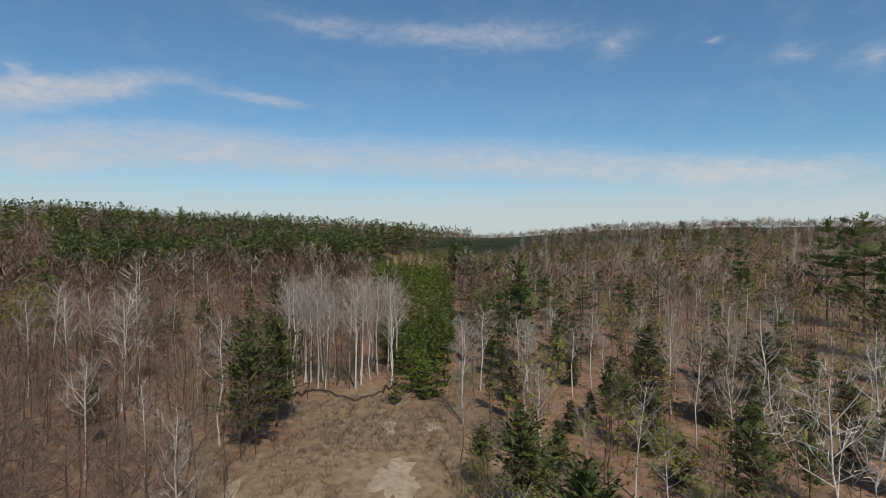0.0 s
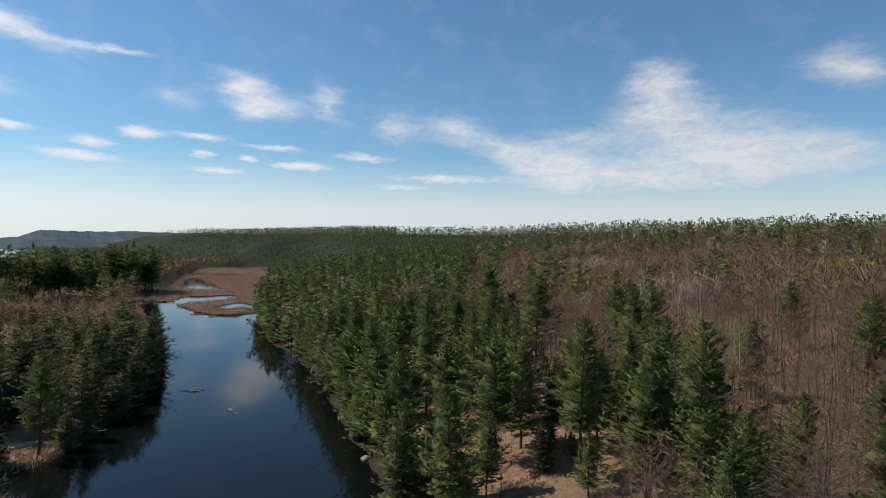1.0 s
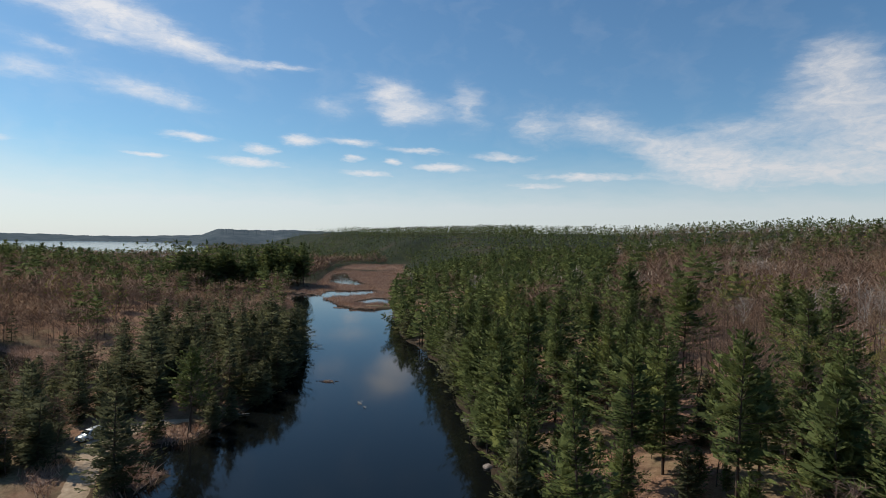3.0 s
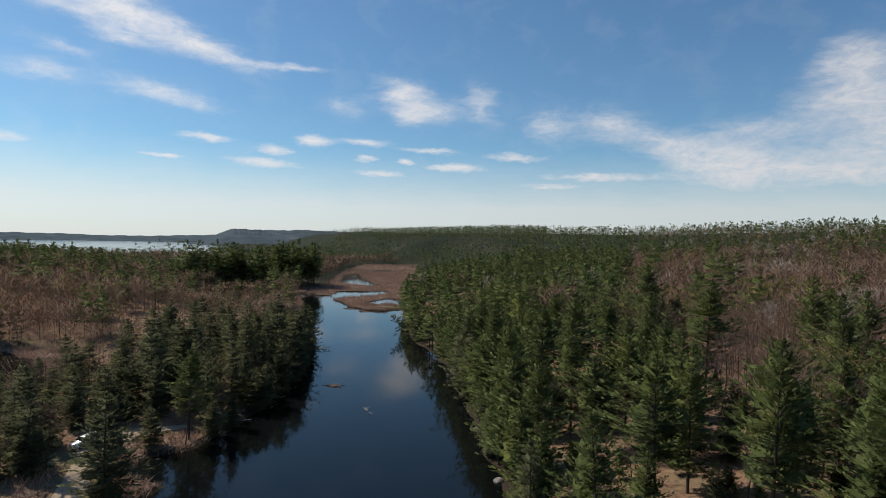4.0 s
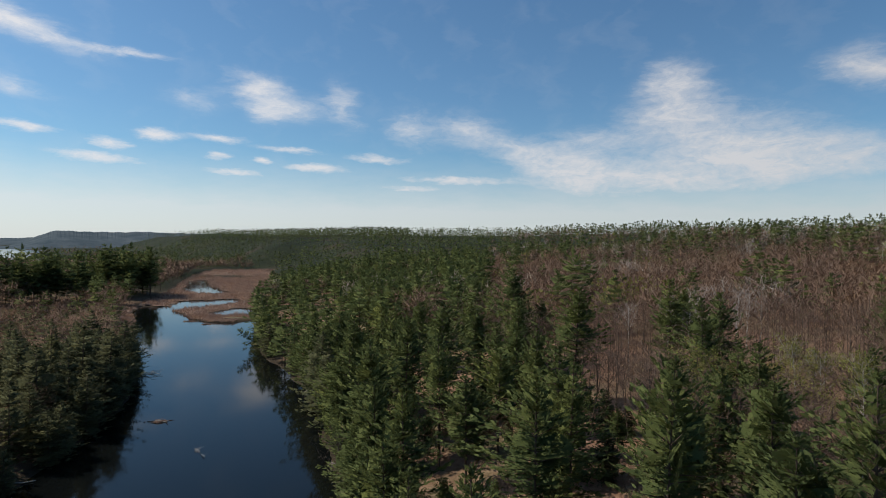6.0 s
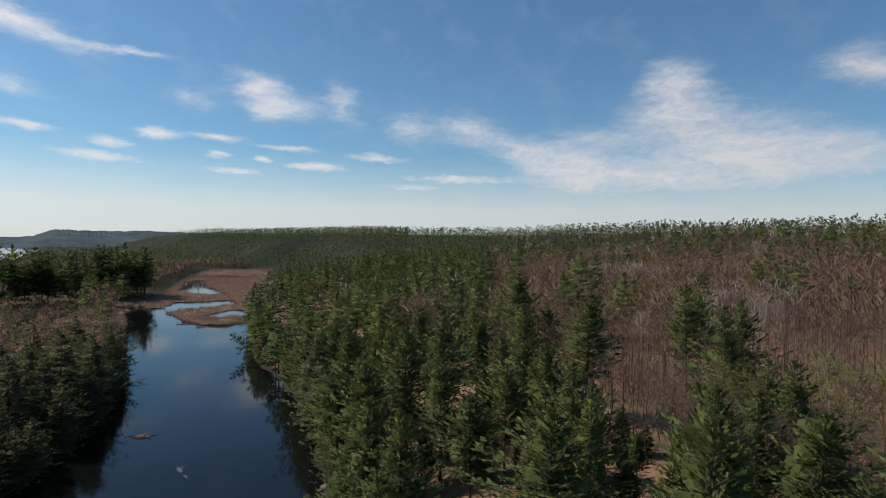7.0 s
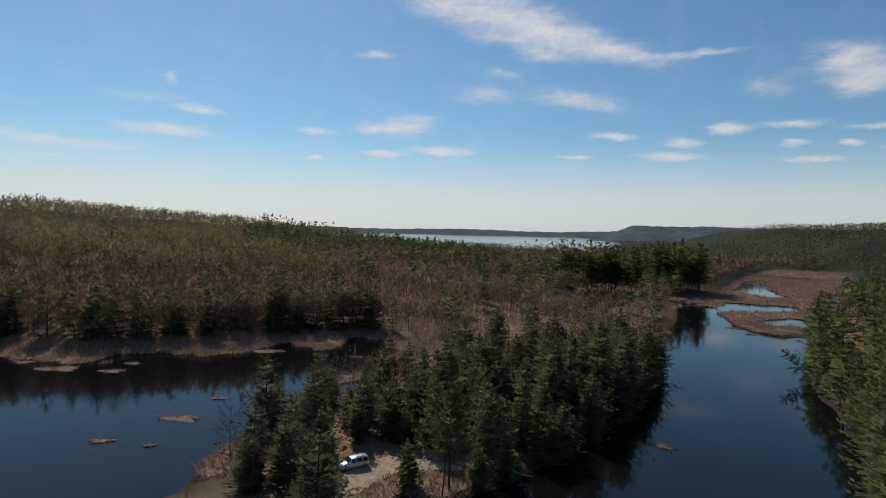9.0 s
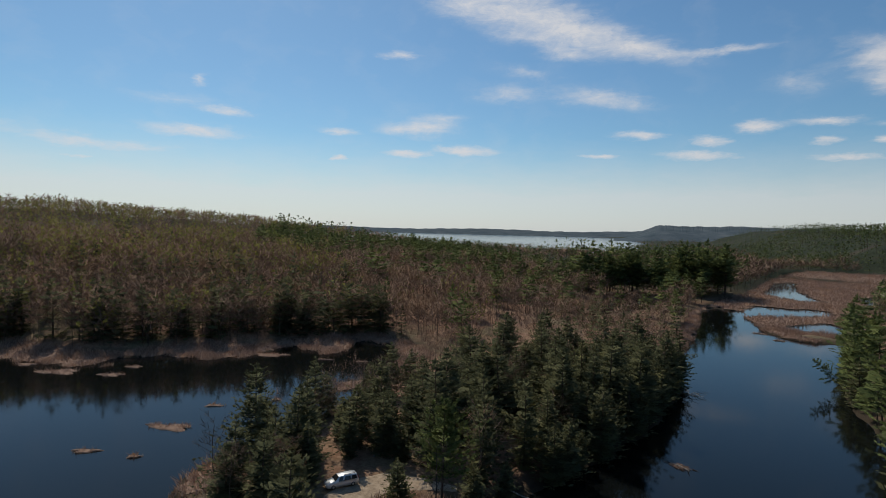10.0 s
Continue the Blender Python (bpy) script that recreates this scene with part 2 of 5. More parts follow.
class Shader:
    """A short way to wire a node material."""

    def __init__(self, name):
        self.mat = bpy.data.materials.new(name)
        self.mat.use_nodes = True
        self.tree = self.mat.node_tree
        self.bsdf = self.tree.nodes["Principled BSDF"]
        self.out = self.tree.nodes["Material Output"]
        self.coord = self.tree.nodes.new("ShaderNodeTexCoord")
        self.geo = self.tree.nodes.new("ShaderNodeNewGeometry")

    def put(self, value, socket):
        if isinstance(value, bpy.types.NodeSocket):
            self.tree.links.new(value, socket)
        else:
            socket.default_value = value

    def noise(self, scale, detail=4.0, rough=0.55, space="Position", stretch=None):
        vec = self.geo.outputs["Position"] if space == "Position" else self.coord.outputs[space]
        if stretch:
            m = self.tree.nodes.new("ShaderNodeMapping")
            m.inputs["Scale"].default_value = stretch
            self.tree.links.new(vec, m.inputs[0])
            vec = m.outputs[0]
        n = self.tree.nodes.new("ShaderNodeTexNoise")
        n.inputs["Scale"].default_value, n.inputs["Detail"].default_value, n.inputs["Roughness"].default_value = scale, detail, rough
        self.tree.links.new(vec, n.inputs["Vector"])
        return n.outputs["Fac"]

    def ramp(self, fac, *stops):
        r = self.tree.nodes.new("ShaderNodeValToRGB")
        e = r.color_ramp.elements
        while len(e) < len(stops):
            e.new(0.5)
        for i, (p, c) in enumerate(stops):
            e[i].position, e[i].color = p, (*c, 1)
        self.put(fac, r.inputs[0])
        return r.outputs[0]

    def mix(self, fac, a, b, blend="MIX"):
        m = self.tree.nodes.new("ShaderNodeMix")
        m.data_type, m.blend_type = "RGBA", blend
        self.put(fac, m.inputs["Factor"])
        for v, key in ((a, "A"), (b, "B")):
            self.put((*v, 1) if isinstance(v, tuple) else v, m.inputs[key])
        return m.outputs["Result"]

    def math(self, op, a, b=0.0, clamp=False):
        m = self.tree.nodes.new("ShaderNodeMath")
        m.operation, m.use_clamp = op, clamp
        self.put(a, m.inputs[0])
        self.put(b, m.inputs[1])
        return m.outputs[0]

    def random(self, island=False):
        if island:
            return self.geo.outputs["Random Per Island"]
        return self.tree.nodes.new("ShaderNodeObjectInfo").outputs["Random"]

    def done(self, color, rough=0.8, metal=0.0, bump=None, strength=0.3, distance=0.05, through=0.0, spec=0.3, gaps=None):
        self.put((*color, 1) if isinstance(color, tuple) else color, self.bsdf.inputs["Base Color"])
        self.put(rough, self.bsdf.inputs["Roughness"])
        self.bsdf.inputs["Metallic"].default_value = metal
        self.bsdf.inputs["Specular IOR Level"].default_value = spec
        if bump is not None:
            b = self.tree.nodes.new("ShaderNodeBump")
            b.inputs["Strength"].default_value, b.inputs["Distance"].default_value = strength, distance
            self.put(bump, b.inputs["Height"])
            self.tree.links.new(b.outputs[0], self.bsdf.inputs["Normal"])
        if through:
            t = self.tree.nodes.new("ShaderNodeBsdfTranslucent")
            self.put((*color, 1) if isinstance(color, tuple) else color, t.inputs[0])
            m = self.tree.nodes.new("ShaderNodeMixShader")
            m.inputs[0].default_value = through
            self.tree.links.new(self.bsdf.outputs[0], m.inputs[1])
            self.tree.links.new(t.outputs[0], m.inputs[2])
            self.tree.links.new(m.outputs[0], self.out.inputs[0])
        if gaps is not None:
            # light passes between the needles or twigs of a spray
            m = self.tree.nodes.new("ShaderNodeMixShader")
            self.put(gaps, m.inputs[0])
            self.tree.links.new(self.out.inputs[0].links[0].from_socket, m.inputs[1])
            self.tree.links.new(self.tree.nodes.new("ShaderNodeBsdfTransparent").outputs[0], m.inputs[2])
            self.tree.links.new(m.outputs[0], self.out.inputs[0])
        return self.mat


def foliage(name, dark, mid, light, through=0.18, patch=0.09, fine=3.2, open_at=0.46, streak=None, relief=0.5, detail=5.0):
    s = Shader(name)
    leaf = s.ramp(s.random(island=True), (0.0, dark), (0.55, mid), (1.0, light))
    stand = s.ramp(s.noise(patch, 2.0), (0.3, (0.70, 0.75, 0.8)), (0.55, (1, 1, 1)), (0.75, (1.28, 1.16, 0.9)))
    tuft = s.noise(fine, detail, 0.74, stretch=streak)
    holes = s.math("LESS_THAN", tuft, open_at) if open_at else None
    return s.done(s.mix(0.8, leaf, stand, "MULTIPLY"), 0.9, bump=tuft, strength=relief, distance=0.5 / fine, through=through, spec=0.04, gaps=holes)


def bark(name, dark, light, scale=2.0):
    s = Shader(name)
    n = s.noise(scale, 6.0, 0.65, "Object", (1, 1, 0.25))
    return s.done(s.ramp(n, (0.3, dark), (0.72, light)), 0.9, bump=n, strength=0.5, distance=0.04, spec=0.15)


M_PINE = foliage("white_pine_needles", (0.060, 0.077, 0.029), (0.104, 0.126, 0.046), (0.162, 0.184, 0.066), through=0.28, fine=2.4, open_at=0.46)
M_SPRUCE = foliage("spruce_needles", (0.066, 0.070, 0.038), (0.112, 0.115, 0.058), (0.175, 0.172, 0.090), through=0.40, fine=2.4, open_at=0.46)
M_YOUNG = foliage("young_pine_needles", (0.075, 0.105, 0.024), (0.115, 0.150, 0.036), (0.165, 0.195, 0.055), fine=2.4)
M_BUD = foliage("budding_leaves", (0.15, 0.15, 0.04), (0.22, 0.215, 0.06), (0.30, 0.28, 0.085), through=0.35, fine=2.0, open_at=0.48)
M_TWIG = foliage("bare_twigs", (0.145, 0.092, 0.068), (0.205, 0.136, 0.102), (0.270, 0.190, 0.148), through=0.2, patch=0.05, open_at=0, relief=0.2)
M_TWIG_PALE = foliage("pale_twigs", (0.27, 0.22, 0.19), (0.37, 0.31, 0.27), (0.48, 0.42, 0.37), through=0.25, open_at=0, relief=0.2)
M_BARK = bark("grey_brown_bark", (0.05, 0.038, 0.03), (0.15, 0.115, 0.09))
M_PINE_BARK = bark("pine_bark", (0.05, 0.035, 0.028), (0.15, 0.105, 0.08))
M_DEAD = bark("weathered_dead_wood", (0.16, 0.145, 0.13), (0.42, 0.39, 0.35))
s = Shader("birch_bark")
bands = s.noise(1.6, 5.0, 0.7, "Object", (0.6, 0.6, 3.0))
M_BIRCH = s.done(s.ramp(bands, (0.30, (0.10, 0.088, 0.078)), (0.42, (0.50, 0.46, 0.42)), (1.0, (0.70, 0.66, 0.61))), 0.75, bump=bands, strength=0.3, distance=0.02)


def ground_material():
    """Leaf litter, with dry grass, moss and earth in patches; far off the closed canopy of the woods."""
    s = Shader("leaf_litter")
    a = s.noise(0.9, 8.0, 0.7)
    b = s.noise(0.055, 4.0, 0.6)
    c = s.noise(7.0, 3.0, 0.7)
    litter = s.ramp(a, (0.25, (0.15, 0.080, 0.052)), (0.5, (0.295, 0.172, 0.112)), (0.75, (0.43, 0.285, 0.195)))
    grass = s.ramp(a, (0.3, (0.14, 0.11, 0.06)), (0.7, (0.30, 0.235, 0.145)))
    col = s.mix(s.ramp(b, (0.46, (0, 0, 0)), (0.62, (1, 1, 1))), litter, grass)
    col = s.mix(0.5, col, s.ramp(c, (0.3, (0.55, 0.55, 0.55)), (0.7, (1.3, 1.3, 1.3))), "MULTIPLY")
    far = s.tree.nodes.new("ShaderNodeVectorMath")
    far.operation = "LENGTH"
    s.tree.links.new(s.geo.outputs["Position"], far.inputs[0])
    woods = s.ramp(s.noise(0.02, 5.0, 0.6), (0.35, (0.018, 0.025, 0.014)), (0.55, (0.030, 0.036, 0.020)), (0.7, (0.060, 0.045, 0.034)))
    col = s.mix(s.math("MULTIPLY", s.math("SUBTRACT", far.outputs["Value"], 330.0), 0.006, clamp=True), col, woods)
    # ground near water level: dark mud that also stands in for bank shade
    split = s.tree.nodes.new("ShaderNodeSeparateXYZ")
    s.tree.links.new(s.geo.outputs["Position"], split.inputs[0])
    low_lying = s.math("SUBTRACT", 1.0, s.math("MULTIPLY", s.math("ADD", split.outputs[2], s.math("MULTIPLY", a, -0.8)), 0.9), clamp=True)
    col = s.mix(low_lying, col, s.ramp(c, (0.3, (0.028, 0.022, 0.015)), (0.7, (0.075, 0.055, 0.036))))
    return s.done(col, 0.95, bump=s.math("ADD", a, c), strength=0.8, distance=0.25, spec=0.1)


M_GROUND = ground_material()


def earth(name, dark, mid, light, scale=1.2, bump=0.1):
    s = Shader(name)
    a, b = s.noise(scale, 8.0, 0.65), s.noise(scale * 9, 3.0, 0.6)
    col = s.mix(0.45, s.ramp(a, (0.28, dark), (0.5, mid), (0.72, light)), s.ramp(b, (0.3, (0.6, 0.6, 0.6)), (0.7, (1.3, 1.3, 1.3))), "MULTIPLY")
    return s.done(col, 0.95, bump=s.math("ADD", a, b), strength=0.6, distance=bump, spec=0.15)


M_SAND = earth("dry_sand", (0.22, 0.16, 0.11), (0.35, 0.265, 0.185), (0.47, 0.37, 0.27))
M_DRYGRASS = earth("dry_brown_grass", (0.13, 0.085, 0.05), (0.24, 0.165, 0.10), (0.33, 0.24, 0.15), 0.9)
M_TURF = earth("olive_turf", (0.10, 0.095, 0.035), (0.17, 0.155, 0.06), (0.24, 0.21, 0.09), 2.0)
M_ROCK = earth("grey_granite", (0.13, 0.11, 0.095), (0.24, 0.20, 0.175), (0.36, 0.31, 0.27), 1.6, 0.06)
M_REED = foliage("dead_reeds", (0.22, 0.134, 0.098), (0.38, 0.245, 0.180), (0.56, 0.395, 0.300), through=0.25, patch=0.12, fine=6.0, open_at=0.34)
M_MAT = earth("marsh_mud_and_straw", (0.12, 0.074, 0.053), (0.23, 0.148, 0.107), (0.35, 0.24, 0.175), 1.5)

s = Shader("dark_pond_water")
ripple = s.noise(1.1, 3.0, 0.6, stretch=(1.0, 0.45, 1.0))
calm = s.noise(0.035, 3.0, 0.5)
tiny = s.noise(6.0, 2.0, 0.5)
height = s.math("MULTIPLY", s.math("ADD", ripple, s.math("MULTIPLY", tiny, 0.25)), s.math("SUBTRACT", calm, 0.25, clamp=True))
M_WATER = s.done((0.0045, 0.0055, 0.0055), 0.06, bump=height, strength=0.35, distance=0.05, spec=0.34)
s.bsdf.inputs["IOR"].default_value = 1.333
s = Shader("lake_water")
chop = s.noise(0.12, 4.0, 0.6, stretch=(1.0, 0.4, 1.0))
M_LAKE = s.done((0.02, 0.03, 0.04), 0.12, bump=chop, strength=0.06, distance=0.3, spec=0.5)
# far hills: the haze of distance is put into this blue-grey colour
s = Shader("haze_tinted_hill")
M_HILL_HAZED = s.done(s.ramp(s.noise(0.012, 6.0, 0.7), (0.35, (0.062, 0.082, 0.096)), (0.6, (0.098, 0.118, 0.132)), (0.75, (0.13, 0.142, 0.145))), 1.0, spec=0.0)

# ---- mesh helpers ----


def mesh_of(name, verts, faces, material, smooth=False):
    me = bpy.data.meshes.new(name)
    me.from_pydata([tuple(v) for v in verts] if not isinstance(verts, np.ndarray) else verts.tolist(), [], faces if isinstance(faces, list) else faces.tolist())
    me.materials.append(material)
    if smooth:
        me.polygons.foreach_set("use_smooth", [True] * len(me.polygons))
    me.update()
    return me


def part(name, me, parent, label=""):
    ob = new(name, me)
    ob.parent = parent
    if label:
        ob["label"] = label
    return ob


def bm_mesh(name, bm, material, smooth=False):
    me = bpy.data.meshes.new(name)
    bm.to_mesh(me)
    bm.free()
    me.materials.append(material)
    if smooth:
        me.polygons.foreach_set("use_smooth", [True] * len(me.polygons))
    return me


class Soup:
    """Collects triangles, sprays and tubes for one mesh. n holds the way that a spray is turned to the light; nought for plain faces."""

    def __init__(self):
        self.v, self.f, self.n = [], [], []

    def tri(self, a, b, c):
        n = len(self.v)
        self.v += [a, b, c]
        self.n += [(0, 0, 0)] * 3
        self.f.append((n, n + 1, n + 2))

    def blade(self, root, tip, width, rng, facing=None):
        """A narrow triangle from root to tip, turned at random about its own axis, or across the way it faces."""
        root, tip = np.asarray(root, float), np.asarray(tip, float)
        d = tip - root
        side = np.cross(d, rng.normal(size=3) if facing is None else np.asarray(facing) + rng.normal(size=3) * 0.35)
        side *= width * 0.5 / (np.linalg.norm(side) + 1e-9)
        self.tri(root - side, root + side, tip)
        if facing is not None:
            self.n[-3:] = [np.asarray(facing, float) / np.linalg.norm(facing)] * 3

    def spray(self, root, tip, width, facing, rng, loose=0.45, swell=0.55):
        """A kite of two triangles, a plume of needles or twigs, that lies across the way it faces."""
        root, tip = np.asarray(root, float), np.asarray(tip, float)
        d = tip - root
        face = np.asarray(facing, float) + rng.normal(size=3) * loose
        side = np.cross(face, d)
        side *= width * 0.5 / (np.linalg.norm(side) + 1e-9)
        flat = np.cross(d, side)
        flat /= np.linalg.norm(flat) + 1e-9
        n = np.asarray(facing, float) * 0.7 + flat * 0.5
        n /= np.linalg.norm(n) + 1e-9
        mid = root + d * swell
        k = len(self.v)
        self.v += [root, mid - side, tip, mid + side]
        self.n += [n] * 4
        self.f += [(k, k + 1, k + 2), (k, k + 2, k + 3)]

    def tube(self, points, radii, sides=4):
        start = len(self.v)
        pts = [np.asarray(p, float) for p in points]
        for i, p in enumerate(pts):
            d = pts[min(i + 1, len(pts) - 1)] - pts[max(i - 1, 0)]
            d /= np.linalg.norm(d) + 1e-9
            u = np.cross(d, (0.31, 0.95, 0.1) if abs(d[2]) > 0.8 else (0, 0, 1.0))
            u /= np.linalg.norm(u) + 1e-9
            w = np.cross(d, u)
            for k in range(sides):
                a = 2 * math.pi * k / sides
                self.v.append(p + radii[i] * (math.cos(a) * u + math.sin(a) * w))
                self.n.append((0, 0, 0))
        for i in range(len(pts) - 1):
            for k in range(sides):
                a, b = start + i * sides + k, start + i * sides + (k + 1) % sides
                self.f.append((a, b, b + sides, a + sides))

    def mesh(self, name, material, smooth=False):
        me = mesh_of(name, np.array(self.v).reshape(-1, 3), self.f, material, smooth)
        turn_normals(me, np.array(self.n, float).reshape(-1, 3))
        return me


def turn_normals(me, normals):
    """Gives the sprays of a crown the normals of the crown's outer surface."""
    if np.any(normals):
        me.polygons.foreach_set("use_smooth", [True] * len(me.polygons))
        me.normals_split_custom_set_from_vertices(normals.tolist())

# ---- the lie of the land ----
RIVER = [(-36, 44), (-58, 52), (-58, 60), (-57, 69), (-64, 70), (-68, 76), (-63, 82), (-62, 93), (-63, 105), (-65, 118), (-68, 132), (-71, 143), (-77, 157), (-84, 174), (-94, 190),
         (-104, 208), (-118, 237), (-133, 268), (-154, 308), (-161, 336), (-151, 328), (-138, 313), (-117, 287), (-104, 275), (-91, 273), (-83, 283), (-77, 262), (-66, 228), (-57, 203), (-50, 188),
         (-41, 175), (-30, 151), (-23, 130), (-16, 106), (-10, 86), (-5, 70), (-3, 56), (-14, 46)]
POND = [(-235, -30), (-220, 22), (-211, 31), (-203, 39), (-195, 48), (-188, 60), (-185, 72), (-183, 87), (-176, 97), (-184, 106), (-171, 119), (-180, 128), (-162, 137), (-147, 135), (-137, 121),
        (-127, 107), (-116, 92), (-108, 77), (-104, 66), (-96, 57), (-89, 52), (-86, 40), (-84, 10), (-92, -40), (-150, -70), (-205, -66)]
POOLS = [[(-141.7, 328), (-154, 363), (-140, 368), (-126, 378), (-119, 363), (-129, 341), (-140, 322), (-158, 333)],
         [(-112, 298), (-111, 314), (-108, 327), (-93, 319), (-87, 304), (-102, 301)],
         [(-191, 460), (-219, 535), (-216, 557), (-199, 520), (-185, 483), (-157, 440), (-146, 424), (-158, 420), (-179, 436)],
         [(-138, 470), (-136, 512), (-124, 478), (-111, 436), (-107, 419), (-119, 430)],
         [(-176, 248), (-190, 246), (-206, 290), (-206, 318), (-192, 322), (-178, 296)]]
MARSH = [(-148, 288), (-152, 336), (-172, 345), (-192, 430), (-222, 520), (-246, 600), (-240, 650), (-180, 668), (-134, 524), (-110, 411), (-92, 331), (-80, 290), (-110, 284), (-130, 296)]
LAKE = [(-620, 900), (-800, 830), (-1100, 640), (-1500, 300), (-3600, 500), (-3300, 1650), (-2600, 2450), (-2150, 2760), (-1560, 2250), (-1150, 1700), (-860, 1230)]
PENINSULA = [(-58, 60), (-66, 78), (-65, 120), (-74, 150), (-86, 176), (-100, 200), (-125, 240), (-150, 262), (-170, 232), (-155, 180), (-142, 140), (-128, 110), (-110, 84),
             (-104, 68), (-97, 57), (-84, 50), (-74, 46), (-66, 48)]
ROAD = [(-52, 36), (-60, 50), (-66, 60), (-71.5, 68), (-76, 75.5), (-76.5, 82), (-72, 87), (-69, 90)]


def edge_distance(x, y, line, closed=True):
    """Distance of points from a line of points, and whether they lie inside it."""
    best = np.full(x.shape, 1e9)
    inside = np.zeros(x.shape, bool)
    n = len(line)
    for i in range(n if closed else n - 1):
        (ax, ay), (bx, by) = line[i], line[(i + 1) % n]
        dx, dy = bx - ax, by - ay
        t = np.clip(((x - ax) * dx + (y - ay) * dy) / (dx * dx + dy * dy), 0, 1)
        best = np.minimum(best, np.hypot(x - ax - t * dx, y - ay - t * dy))
        if closed and ay != by:
            inside ^= ((ay > y) != (by > y)) & (x < dx * (y - ay) / dy + ax)
    return best, inside


def ripple_line(x, y):
    """Small bays and points along every shore."""
    return 1.1 * np.sin(x * 0.31 + 1.3 * np.sin(y * 0.17)) + 0.9 * np.sin(y * 0.43 + 1.1 * np.sin(x * 0.23)) + 0.4 * np.sin(x * 1.1 + y * 0.9)


def water_distance(x, y, which=None):
    """Metres from the nearest water, less than nought in it."""
    best = np.full(x.shape, 1e9)
    for line in which or (RIVER, POND, *POOLS, LAKE):
        d, inside = edge_distance(x, y, line)
        best = np.minimum(best, np.where(inside, -d, d))
    best = best - 2.4 * smooth(y, 285, 320) * (y < 600) * (x > -230)
    return best + (0.45 + 0.6 * smooth(y, 262, 320) * (y < 700)) * ripple_line(x, y) * np.clip(1 - np.abs(best) / 40, 0, 1)


def smooth(a, lo, hi):
    t = np.clip((a - lo) / (hi - lo), 0, 1)
    return t * t * (3 - 2 * t)


RISE_AT, RISE = (0, 15, 40, 80, 120, 190, 260, 400, 600, 900, 1400, 3000), (0, 2.2, 5.5, 8.5, 11, 15.5, 20, 31, 41, 48, 53, 50)
MID_Y, MID_X = (-300, 0, 60, 130, 200, 300, 500, 700, 900, 1500, 4000), (-40, -36, -31, -45, -75, -115, -170, -262, -390, -760, -2300)


def land(x, y):
    """Height of the ground."""
    x, y = np.asarray(x, float), np.asarray(y, float)
    w = water_distance(x, y)
    d, inside = edge_distance(x, y, RIVER)
    d = np.where(inside, 0, d)
    az = np.degrees(np.arctan2(x + 1.8, y + 17.8))
    far = np.hypot(x + 1.8, y + 17.8)
    east = smooth(x - np.interp(y, MID_Y, MID_X), 0, 70 + 0.06 * np.clip(y - 200, 0, 2000))
    hill = np.interp(d, RISE_AT, RISE) * east
    hill -= 13 * np.exp(-((az - 123) / 9) ** 2) * smooth(far, 120, 420)
    hill += 9 * np.exp(-((az - 84) / 12) ** 2) * smooth(far, 150, 450)
    hill -= 9 * np.exp(-((az + 19) / 8) ** 2) * smooth(far, 450, 850)
    hill += 7 * smooth(az, 4, 22) * (1 - 0.7 * smooth(az, 40, 62)) * smooth(far, 260, 480)
    hill += 40 * np.exp(-((x + 540) / 205) ** 2 / 2 - ((y - 0) / 255) ** 2 / 2) * smooth(w, 0, 60)
    roll = (1.0 * np.sin(x * 0.045 + 2 * np.sin(y * 0.013)) + 0.9 * np.sin(y * 0.052 + 1.7 * np.sin(x * 0.016))) * smooth(w, 8, 60)
    shore = 0.30 + 1.1 * (1 - np.exp(-np.clip(w, 0, None) / 7.0))
    bog, low_lying = edge_distance(x, y, MARSH)
    hill = hill * smooth(np.where(low_lying, 0, bog), 0, 110)
    shore = np.where(low_lying, 0.22, shore)
    z = np.where(w > 0, shore + (hill + roll) * smooth(w, 0, 14) * np.where(low_lying, 0.0, 1.0), np.maximum(-2.2, 0.28 * w - 0.02))
    z = np.where((w > 0) & (w < 1.2), z * w / 1.2, z)
    return z + 5.0 * smooth(far, 380, 560) * smooth(w, 30, 90)


def spread(lo, hi, fine_lo, fine_hi, step, growth):
    out = list(np.arange(fine_lo, fine_hi, step))
    s, v = step, out[-1]
    while v < hi:
        s *= growth
        v += s
        out.append(v)
    s, v, low = step, fine_lo, []
    while v > lo:
        s *= growth
        v -= s
        low.append(v)
    return np.array(low[::-1] + out)


def sheet(name, xs, ys, heights, material):
    nx, ny = len(xs), len(ys)
    gx, gy = np.meshgrid(xs, ys)
    v = np.stack([gx.ravel(), gy.ravel(), heights(gx.ravel(), gy.ravel())], 1)
    i = (np.arange(ny - 1)[:, None] * nx + np.arange(nx - 1)[None]).ravel()
    return mesh_of(name, v, np.stack([i, i + 1, i + nx + 1, i + nx], 1), material, True)


gx = spread(-4600, 4300, -214, 78, 1.9, 1.10)
gy = spread(-1500, 4600, -62, 236, 1.9, 1.06)
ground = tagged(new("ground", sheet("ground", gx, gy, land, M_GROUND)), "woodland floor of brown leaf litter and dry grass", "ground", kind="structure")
water = tagged(new("water", sheet("water", np.linspace(-262, 40, 20), np.linspace(-90, 690, 40), lambda x, y: x * 0, M_WATER)), "still dark pond water mirroring the sky", "water", kind="structure")
lake = tagged(new("lake_water", sheet("lake_water", np.linspace(-3900, -500, 12), np.linspace(150, 3000, 12), lambda x, y: x * 0 + 0.05, M_LAKE)), "wide pale lake far beyond the woods", "lake", kind="structure")


